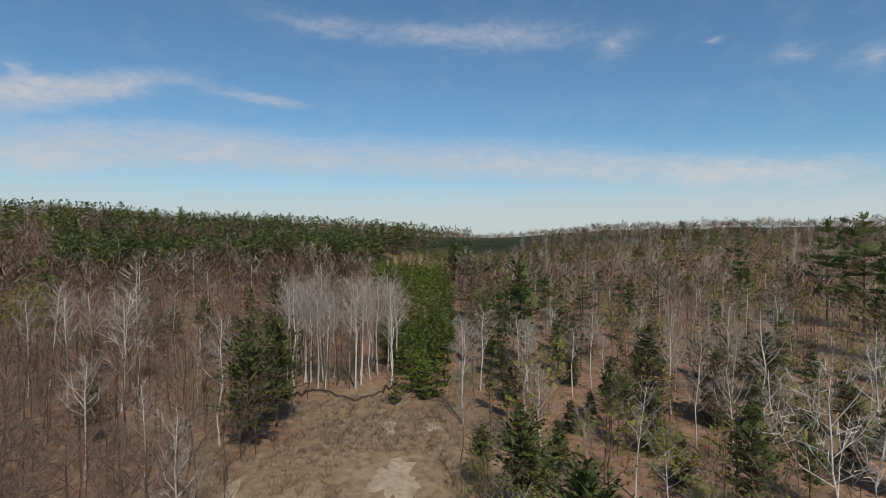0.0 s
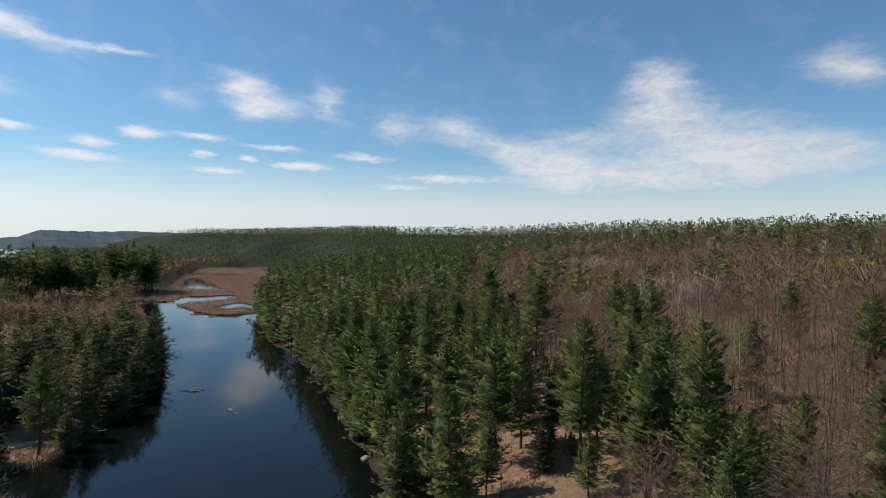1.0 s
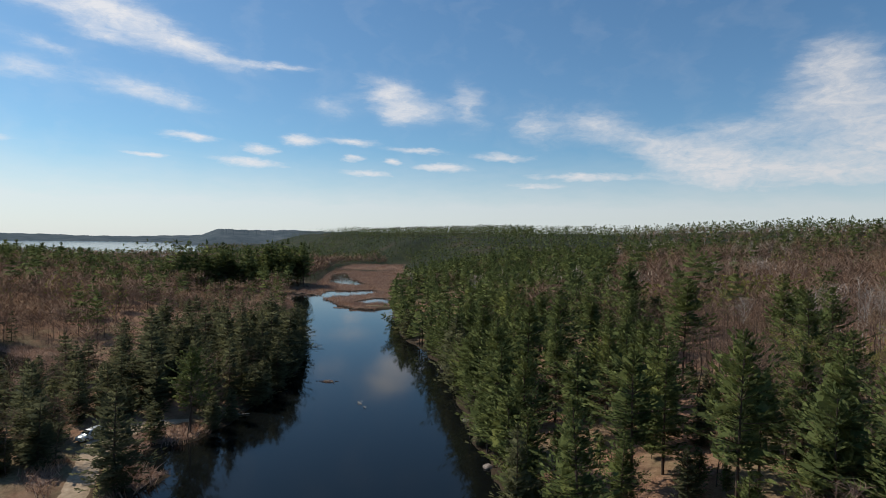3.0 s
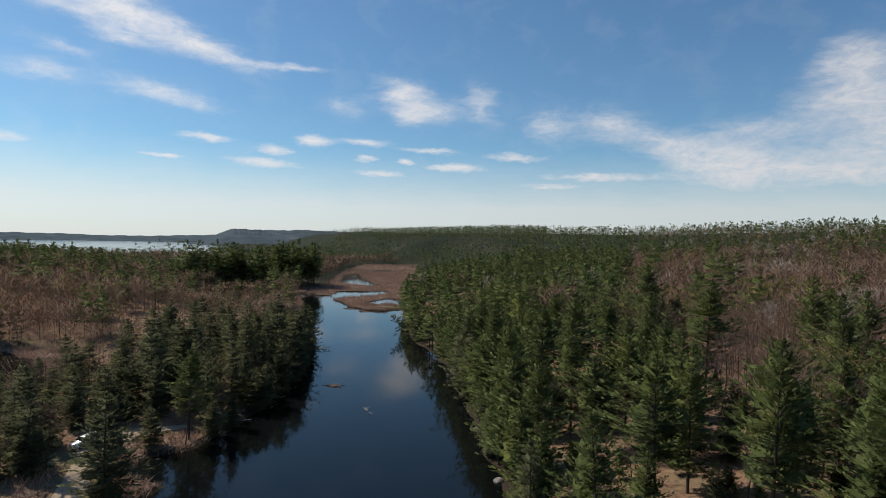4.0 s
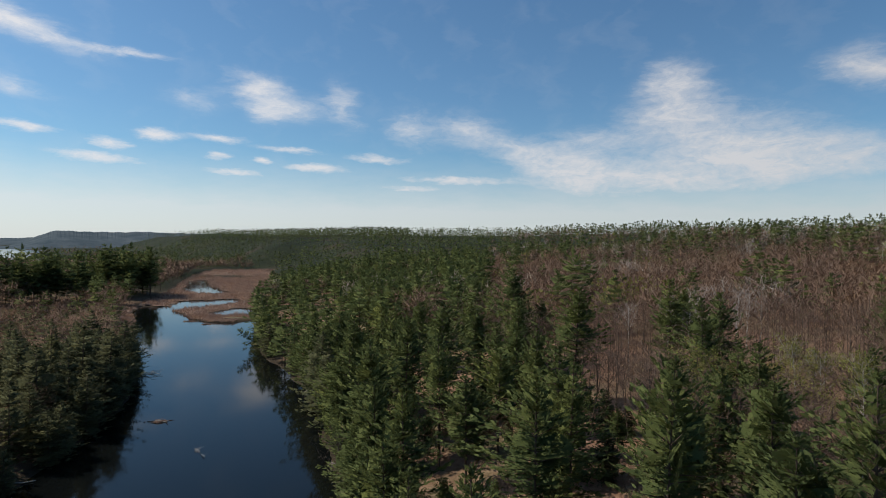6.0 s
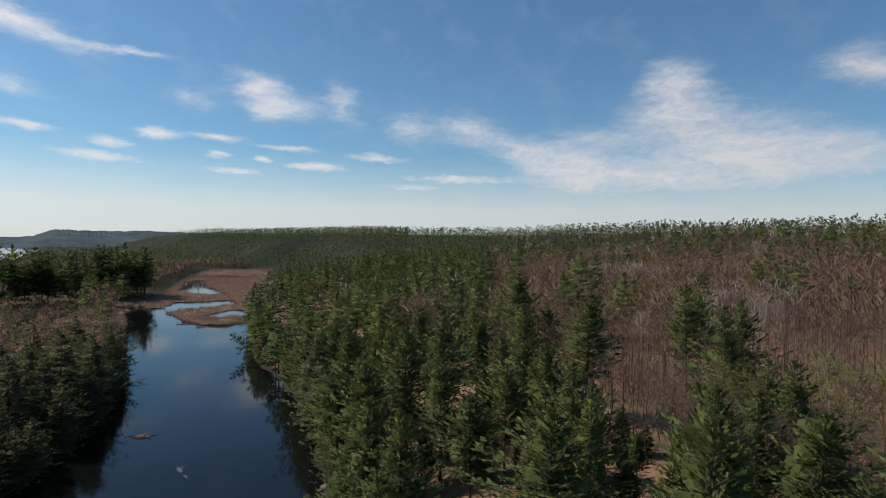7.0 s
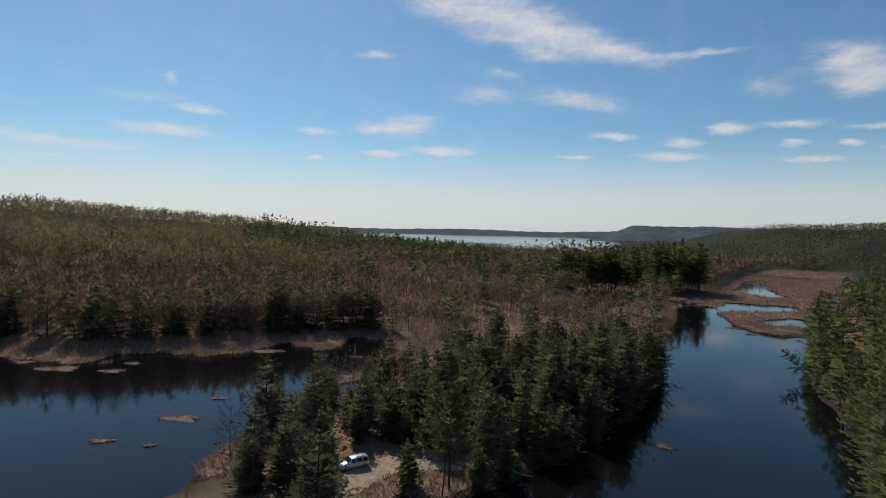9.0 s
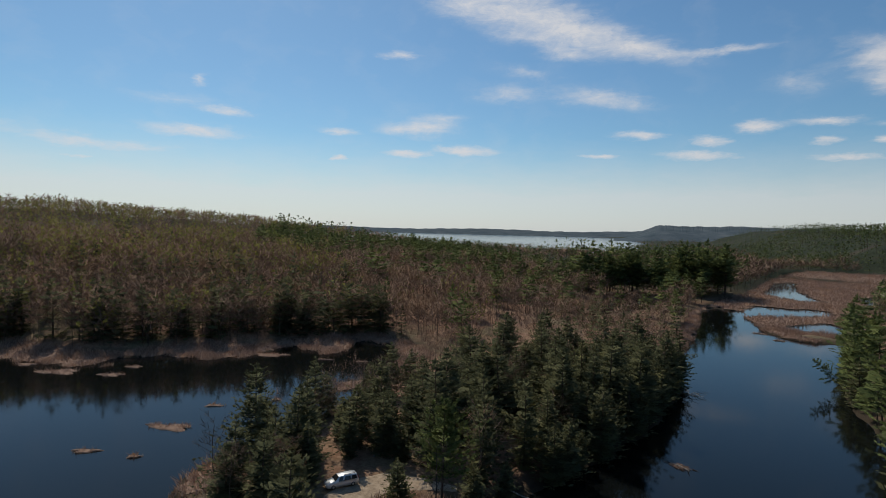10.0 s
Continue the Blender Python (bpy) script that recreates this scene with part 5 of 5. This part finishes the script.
def bare_bank():
    """The open slope of dry grass with a sand hollow and a torn lip."""
    r = np.random.default_rng(8)
    for name, cx, cy, a, b, material, label, lift in (("bank", 64, -43, 22, 13.5, M_DRYGRASS, "open bank of dry brown grass", 0.10), ("sand_hollow", 53, -42.5, 5.0, 2.6, M_SAND, "pale sand in a hollow of the bank", 0.2),
                                                      ("sand_scar", 67, -48, 2.4, 0.9, M_SAND, "scar of bare sand on the bank", 0.2), ("sand_scar", 64, -53, 1.3, 1.0, M_SAND, "scar of bare sand on the bank", 0.2),
                                                      ("sand_track", 51, -24, 9, 2.1, M_SAND, "end of a sandy track below the bank", 0.2)):
        rings, spokes, v = 9, 48, [(cx, cy)]
        for i in range(1, rings + 1):
            for k in range(spokes):
                t = 6.2832 * k / spokes
                rr = i / rings * (1 + 0.22 * math.sin(3 * t + cx) + 0.16 * math.sin(7 * t + cy) + 0.12 * math.sin(11 * t + a) + 0.08 * math.sin(19 * t))
                u, w = a * rr * math.cos(t), b * rr * math.sin(t)
                v.append((cx + u * 0.93 + w * 0.36, cy - u * 0.36 + w * 0.93))
        v = np.array(v)
        ring_no = np.array([0] + [i for i in range(1, rings + 1) for _ in range(spokes)])
        z = land(v[:, 0], v[:, 1]) + np.where(ring_no == rings, -0.08, lift + 0.05 * r.random(len(v)))
        f = [(0, 1 + k, 1 + (k + 1) % spokes) for k in range(spokes)]
        f += [(1 + i * spokes + k, 1 + (i + 1) * spokes + k, 1 + (i + 1) * spokes + (k + 1) % spokes, 1 + i * spokes + (k + 1) % spokes) for i in range(rings - 1) for k in range(spokes)]
        tagged(new(name, mesh_of(name, np.column_stack([v, z]), f, material, True)), label, "ground", kind="structure")
    # torn lip of turf
    soup = Soup()
    pts, n = [], 34
    for i in range(n):
        az, d = 103.5 + 11.5 * i / (n - 1), 92 + 3.5 * math.sin(i * 0.23) + 0.8 * r.normal()
        x, y = polar(az, d)
        pts.append(np.array([x, y, float(land(x, y)) + 0.12]))
    soup.tube(pts, [0.18 + 0.16 * r.random() for _ in pts], 5)
    tagged(new("bank_lip", soup.mesh("bank_lip", bark("torn_turf", (0.03, 0.022, 0.016), (0.09, 0.06, 0.042)))), "torn dark lip of turf along the bank", "ground", kind="structure")
    brush = Soup()
    for i in range(900):
        t, rr = r.uniform(0, 6.28), math.sqrt(r.random())
        u, w = 20 * rr * math.cos(t), 12 * rr * math.sin(t)
        x, y = 64 + u * 0.93 + w * 0.36, -43 - u * 0.36 + w * 0.93
        if math.hypot(x - 54, y + 42.5) < 6:
            continue
        z = float(land(x, y))
        for k in range(7):
            brush.blade((x + r.normal() * 0.25, y + r.normal() * 0.25, z), (x + r.normal() * 0.6, y + r.normal() * 0.6, z + r.uniform(0.4, 1.3)), 0.07, r)
    tagged(new("brush", brush.mesh("brush", M_TWIG)), "low bare brush on the bank", "brush", kind="stuff")


bare_bank()

# ---- undergrowth ----
bush = Soup()
x, y = sow(-215, 150, -80, 200, 5.2)
k = clear_of(x, y)
d = np.hypot(x + 2, y - 12)
k &= (d < 150) & (np.degrees(np.arctan2(x + 1.8, y + 17.8)) > -100) & (np.degrees(np.arctan2(x + 1.8, y + 17.8)) < 160)
x, y = x[k], y[k]
z = land(x, y)
for X, Y, Z in zip(x, y, z):
    tall = rng.uniform(0.7, 2.6)
    for i in range(10):
        root = np.array([X + rng.normal() * 0.8, Y + rng.normal() * 0.8, Z])
        bush.blade(root, root + np.array([rng.normal() * 1.0, rng.normal() * 1.0, tall * rng.uniform(0.4, 1.1)]), 0.06, rng)
x, y = sow(-235, -84, -20, 265, 3.6)
w = water_distance(x, y)
k = (w > 6) & (w < 55) & ((x < -140) | (y > 150))
x, y = x[k], y[k]
for X, Y, Z in zip(x, y, land(x, y)):
    tall = rng.uniform(1.0, 3.2)
    for i in range(6):
        root = np.array([X + rng.normal() * 0.8, Y + rng.normal() * 0.8, Z])
        bush.blade(root, root + np.array([rng.normal() * 0.9, rng.normal() * 0.9, tall * rng.uniform(0.5, 1.1)]), 0.16, rng)
tagged(new("undergrowth", bush.mesh("undergrowth", M_TWIG)), "thin brown saplings and brush under the trees", "brush", kind="stuff")

# ---- things on and beside the water ----


def stick_heap(cx, cy, n, length, name, label, seed, lift=0.1, flat=0.25):
    r = np.random.default_rng(seed)
    root = tagged(new(name), label, "branches")
    root.location = (cx, cy, 0)
    for i in range(n):
        soup = Soup()
        a, L = r.uniform(0, 6.28), length * r.uniform(0.5, 1.1)
        p = np.array([r.normal() * length * 0.18, r.normal() * length * 0.18, 0.0])
        d = np.array([math.cos(a), math.sin(a), 0]) * L
        soup.tube([p - (0, 0, 0.1), p + d * 0.5 + (0, 0, lift + flat * r.random()), p + d + (0, 0, lift + flat * r.uniform(-0.3, 1.5))], [0.07, 0.05, 0.015], 4)
        for b in range(3):
            q = p + d * r.uniform(0.35, 0.8) + (0, 0, lift)
            soup.tube([q, q + np.array([r.normal() * 0.35, r.normal() * 0.35, 0.3 * r.random()]) * length * 0.5], [0.03, 0.008], 3)
        part("branch", soup.mesh("branch", M_DEAD), root)


stick_heap(-79.5, 170.6, 11, 5.0, "fallen_branches", "grey dead branches lying in the water", 21, 0.3, 0.9)
stick_heap(-40.8, 111.7, 4, 2.6, "snag", "dark drowned branches breaking the surface", 22)
stick_heap(-70, 88, 4, 3.5, "driftwood", "pale driftwood against the dark bank", 23)


def floating_mat(cx, cy):
    r = np.random.default_rng(31)
    root = tagged(new("floating_mat"), "pale floating raft of straw and sticks", "driftwood")
    root.location = (cx, cy, 0)
    soup = Soup()
    for i in range(90):
        p = np.array([r.normal() * 0.9, r.normal() * 0.42, 0.05])
        a = r.normal() * 0.5
        soup.blade(p, p + np.array([math.cos(a), math.sin(a), r.uniform(0.0, 0.3)]) * r.uniform(0.5, 1.4), 0.22, r)
    part("straw", soup.mesh("straw", M_REED), root)
    log = Soup()
    log.tube([(-1.2, 0.1, 0.02), (0.5, 0, 0.14), (2.3, -0.3, 0.02)], [0.1, 0.12, 0.05], 6)
    part("stick", log.mesh("stick", M_DEAD, True), root)


floating_mat(-56.9, 128.7)


def boulder(x, y, size, seed):
    bm = bmesh.new()
    bmesh.ops.create_icosphere(bm, subdivisions=3, radius=size)
    for v in bm.verts:
        v.co *= 1 + 0.28 * noise.noise(v.co / size * 1.3 + Vector((seed, 0, 0))) + 0.08 * noise.noise(v.co / size * 4)
        v.co.z *= 0.62
    ob = tagged(new("boulder", bm_mesh("boulder", bm, M_ROCK)), "grey granite boulder at the water's edge", "rock", "boulders on the bank")
    ob.location = (x, y, max(0.05, float(land(x, y))) + size * 0.1)


for i, (x, y, size) in enumerate(((-29.2, 150.5, 1.5), (-27.5, 149, 1.0), (-16.2, 105.5, 0.7), (-9, 83, 0.8))):
    boulder(x, y, size, i * 3.7)


def dead_tree(x, y, height, seed, name, label, lean=(0, 0), wood_look=None, reach=0.42):
    r = np.random.default_rng(seed)
    look_of = wood_look or M_BARK
    wood, boughs, fine, _ = broadleaf(r, height, 0.25, 15, 5, 4, 0.05, 0.8, height * reach)
    root = tagged(new(name), label, "tree")
    part("trunk", wood.mesh("trunk", look_of, True), root)
    part("crown", crown_mesh(boughs, look_of, fine, look_of), root, "bare crooked limbs")
    root.matrix_basis = Matrix.LocRotScale((x, y, float(land(x, y)) - 0.1), Euler((lean[0], lean[1], 0)), (1, 1, 1))


dead_tree(-93, 61, 9.5, 61, "dead_tree", "dead bare tree at the edge of the reeds")
dead_tree(-100, 71, 8.5, 62, "dead_tree", "dead bare tree among the spruces by the pond", (0.1, -0.25))
dead_tree(-14, 96, 10, 63, "dead_tree", "dead grey tree on the bank among pines")
dead_tree(*polar(154.6, 58), 15, 64, "dead_tree", "bleached white dead tree with many crooked limbs", (0.0, 0.1), M_BIRCH, 0.5)
dead_tree(*polar(89.2, 96), 19, 65, "dead_tree", "tall white bare tree standing alone on the slope", (0, 0), M_BIRCH, 0.26)


def leaning_pine(x, y):
    """The pine that hangs out over the river."""
    r = np.random.default_rng(71)
    root = tagged(new("leaning_pine"), "ragged pine leaning out over the water", "tree")
    wood, limbs, crown = conifer(r, 13, 5.5, 3.0, 9, 4, 12, 0.8, 0.5, 40, 0, 0.5)
    part("trunk", wood.mesh("trunk", M_PINE_BARK, True), root)
    part("crown", crown_mesh(limbs, M_PINE_BARK, crown, M_PINE), root)
    root.matrix_basis = Matrix.LocRotScale((x, y, float(land(x, y)) - 0.2), Euler((0.0, radians(-58), 0)), (1, 1, 1))


leaning_pine(-55, 206)


def fallen_trunk(x0, y0, x1, y1, seed):
    r = np.random.default_rng(seed)
    n = 7
    pts = []
    for i in range(n):
        t = i / (n - 1)
        x, y = x0 + (x1 - x0) * t, y0 + (y1 - y0) * t
        pts.append(np.array([x, y, max(0.0, float(land(x, y))) + 0.16 + 0.05 * r.random()]))
    soup = Soup()
    soup.tube(pts, [0.16 - 0.1 * i / (n - 1) for i in range(n)], 6)
    tagged(new("fallen_log", soup.mesh("fallen_log", M_DEAD, True)), "fallen pale tree trunk on the bank", "log", "fallen trunks")


for i, (a, b, c, d) in enumerate(((-66, 96, -61.5, 99), (74, -52, 80, -58), (52, 12, 60, 8), (62, 24, 66, 33), (48, 52, 57, 56), (-84, 84, -86, 93))):
    fallen_trunk(a, b, c, d, 400 + i)

# ---- the parked van ----


def paint(name, color, rough, metal=0.0, coat=0.0):
    s = Shader(name)
    n = s.noise(3.0, 4.0, 0.6, "Object")
    m = s.done(s.mix(0.25, color, s.ramp(n, (0.3, (0.7, 0.68, 0.64)), (0.7, (1, 1, 1))), "MULTIPLY"), rough, metal, spec=0.5)
    s.bsdf.inputs["Coat Weight"].default_value = coat
    return m


M_SILVER = paint("silver_paint", (0.62, 0.63, 0.64), 0.32, 0.35, 0.6)
M_GLASS = paint("tinted_glass", (0.02, 0.022, 0.025), 0.06)
M_RUBBER = paint("tyre_rubber", (0.025, 0.025, 0.026), 0.85)
M_ALLOY = paint("alloy", (0.5, 0.5, 0.5), 0.35, 0.8)
M_RED = paint("red_lens", (0.35, 0.02, 0.02), 0.2)
M_CLEAR = paint("clear_lens", (0.7, 0.72, 0.75), 0.12)
M_TRIM = paint("black_trim", (0.03, 0.03, 0.03), 0.5)


def loft(sections, material, name):
    """A skin over cross sections (x, half width at sill, at waist, at roof, z sill, z waist, z roof)."""
    bm = bmesh.new()
    loops = []
    for x, ws, ww, wr, zs, zw, zr in sections:
        pts = [(-ws, zs), (-ww, (zs + zw) / 2), (-ww * 0.985, zw), (-(ww + wr) / 2 * 0.99, (zw + zr) / 2), (-wr, zr - 0.06), (-wr * 0.8, zr), (0, zr + 0.03)]
        pts += [(-a, b) for a, b in pts[-2::-1]]
        loops.append([bm.verts.new((x, a, b)) for a, b in pts])
    for a, b in zip(loops[:-1], loops[1:]):
        for k in range(len(a) - 1):
            bm.faces.new((a[k], a[k + 1], b[k + 1], b[k]))
        bm.faces.new((a[-1], a[0], b[0], b[-1]))
    bm.faces.new(loops[0][::-1])
    bm.faces.new(loops[-1])
    bmesh.ops.recalc_face_normals(bm, faces=bm.faces)
    return bm_mesh(name, bm, material, True)


def slab(points, normal_shift, material, name):
    """A thin plate from an outline."""
    bm = bmesh.new()
    base = [bm.verts.new(p) for p in points]
    top = [bm.verts.new(Vector(p) + Vector(normal_shift)) for p in points]
    bm.faces.new(base[::-1])
    bm.faces.new(top)
    n = len(points)
    for i in range(n):
        bm.faces.new((base[i], base[(i + 1) % n], top[(i + 1) % n], top[i]))
    bmesh.ops.recalc_face_normals(bm, faces=bm.faces)
    return bm_mesh(name, bm, material)


def van():
    root = tagged(new("minivan"), "silver minivan parked on the sandy track", "car")
    # x runs from the nose at +2.45 to the tail at -2.45
    body = [(2.45, 0.62, 0.66, 0.60, 0.34, 0.60, 0.72), (2.30, 0.82, 0.86, 0.78, 0.26, 0.66, 0.88), (1.75, 0.90, 0.94, 0.82, 0.22, 0.80, 1.02), (1.25, 0.92, 0.96, 0.80, 0.20, 0.92, 1.14),
            (0.55, 0.93, 0.97, 0.70, 0.20, 0.98, 1.66), (-0.4, 0.93, 0.97, 0.72, 0.20, 1.00, 1.74), (-1.5, 0.93, 0.97, 0.72, 0.20, 1.02, 1.73), (-2.15, 0.90, 0.95, 0.70, 0.24, 1.03, 1.66),
            (-2.42, 0.84, 0.90, 0.74, 0.32, 0.98, 1.10)]
    part("body", loft(body, M_SILVER, "body"), root, "silver painted body")
    for side in (1, -1):
        y0, y1 = 0.965 * side, 0.775 * side
        for x0, x1, x2, x3 in ((0.72, -0.02, -0.02, 0.52), (-0.10, -1.12, -1.12, -0.10), (-1.20, -2.12, -2.0, -1.20)):
            part("side_window", slab([(x0, y0, 1.06), (x1, y0, 1.07), (x2, y1, 1.58), (x3 if x3 < x0 else x0 - 0.2, y1, 1.58)], (0, 0.02 * side, 0.004), M_GLASS, "side_window"), root, "dark tinted window")
        mirror = bmesh.new()
        bmesh.ops.create_icosphere(mirror, subdivisions=2, radius=0.12)
        ob = part("mirror", bm_mesh("mirror", mirror, M_SILVER, True), root)
        ob.matrix_basis = Matrix.LocRotScale((0.95, 1.05 * side, 1.06), None, (0.7, 1.0, 0.75))
        part("roof_rail", slab([(0.3, 0.62 * side, 1.76), (-1.9, 0.62 * side, 1.76), (-1.9, 0.57 * side, 1.76), (0.3, 0.57 * side, 1.76)], (0, 0, 0.05), M_TRIM, "roof_rail"), root)
        part("headlight", slab([(2.34, 0.52 * side, 0.66), (2.30, 0.80 * side, 0.68), (2.12, 0.86 * side, 0.82), (2.26, 0.55 * side, 0.80)], (0.05, 0.02 * side, 0.02), M_CLEAR, "headlight"), root)
        part("tail_light", slab([(-2.38, 0.80 * side, 0.98), (-2.38, 0.92 * side, 0.98), (-2.22, 0.88 * side, 1.45), (-2.24, 0.74 * side, 1.45)], (-0.06, 0.02 * side, 0), M_RED, "tail_light"), root)
        for x in (1.5, -1.5):
            wheel = part("wheel", None, root)
            tyre = bmesh.new()
            bmesh.ops.create_cone(tyre, cap_ends=True, segments=28, radius1=0.335, radius2=0.335, depth=0.22, matrix=Matrix.Rotation(radians(90), 4, "X"))
            bmesh.ops.bevel(tyre, geom=[e for e in tyre.edges if e.calc_face_angle(0) > 1], offset=0.035, segments=2, affect="EDGES")
            part("tyre", bm_mesh("tyre", tyre, M_RUBBER, True), wheel)
            rim = bmesh.new()
            bmesh.ops.create_cone(rim, cap_ends=True, segments=20, radius1=0.21, radius2=0.17, depth=0.06, matrix=Matrix.Translation((0, 0.1 * side, 0)) @ Matrix.Rotation(radians(-90 * side), 4, "X"))
            part("rim", bm_mesh("rim", rim, M_ALLOY), wheel, "grey alloy rim")
            wheel.location = (x, 0.87 * side, 0.335)
    part("windscreen", slab([(1.20, -0.80, 1.15), (1.20, 0.80, 1.15), (0.60, 0.66, 1.62), (0.60, -0.66, 1.62)], (0.03, 0, 0.03), M_GLASS, "windscreen"), root)
    part("rear_window", slab([(-2.40, -0.70, 1.14), (-2.40, 0.70, 1.14), (-2.20, 0.60, 1.56), (-2.20, -0.60, 1.56)], (-0.04, 0, 0.02), M_GLASS, "rear_window"), root)
    part("bumper", slab([(2.40, -0.80, 0.30), (2.40, 0.80, 0.30), (2.44, 0.74, 0.50), (2.44, -0.74, 0.50)], (0.05, 0, 0), M_SILVER, "bumper"), root)
    part("rear_bumper", slab([(-2.40, -0.86, 0.34), (-2.40, 0.86, 0.34), (-2.42, 0.84, 0.60), (-2.42, -0.84, 0.60)], (-0.07, 0, 0), M_SILVER, "rear_bumper"), root)
    x, y = -78.6, 75.6
    root.matrix_basis = pose(x, y, float(land(x, y)) + 0.1, 0, 0, -97)


van()

# ---- houses by the lake ----
M_WALL = paint("white_clapboard", (0.75, 0.74, 0.71), 0.7)
M_ROOF = paint("grey_shingle", (0.22, 0.22, 0.23), 0.85)


def house(az, dist, w, d, h, wall, label):
    x, y = polar(az, dist)
    z = float(land(x, y))
    root = tagged(new("house"), label, "house", "houses near the lake")
    bm = bmesh.new()
    bmesh.ops.create_cube(bm, size=1, matrix=Matrix.Translation((0, 0, h / 2)) @ Matrix.Diagonal((w, d, h, 1)))
    part("wall", bm_mesh("wall", bm, wall), root)
    part("roof", slab([(-w / 2 - 0.4, -d / 2 - 0.4, h), (-w / 2 - 0.4, d / 2 + 0.4, h), (-w / 2 - 0.4, 0, h + d * 0.32)], (w + 0.8, 0, 0), M_ROOF, "roof"), root)
    for i in range(3):
        part("window", slab([(-w * 0.32 + i * w * 0.32 - 0.5, -d / 2, h * 0.4), (-w * 0.32 + i * w * 0.32 + 0.5, -d / 2, h * 0.4), (-w * 0.32 + i * w * 0.32 + 0.5, -d / 2, h * 0.72),
                              (-w * 0.32 + i * w * 0.32 - 0.5, -d / 2, h * 0.72)], (0, -0.06, 0), M_GLASS, "window"), root)
    root.matrix_basis = pose(x, y, z - 0.3, 0, 0, -az + 15)


house(-33.2, 800, 14, 9, 5, M_WALL, "white house with a grey roof behind trees")
house(-36.5, 620, 13, 8, 4.5, M_WALL, "pale house with a grey roof among pines")
house(-28, 880, 12, 8, 5, M_WALL, "white house beyond the marsh")
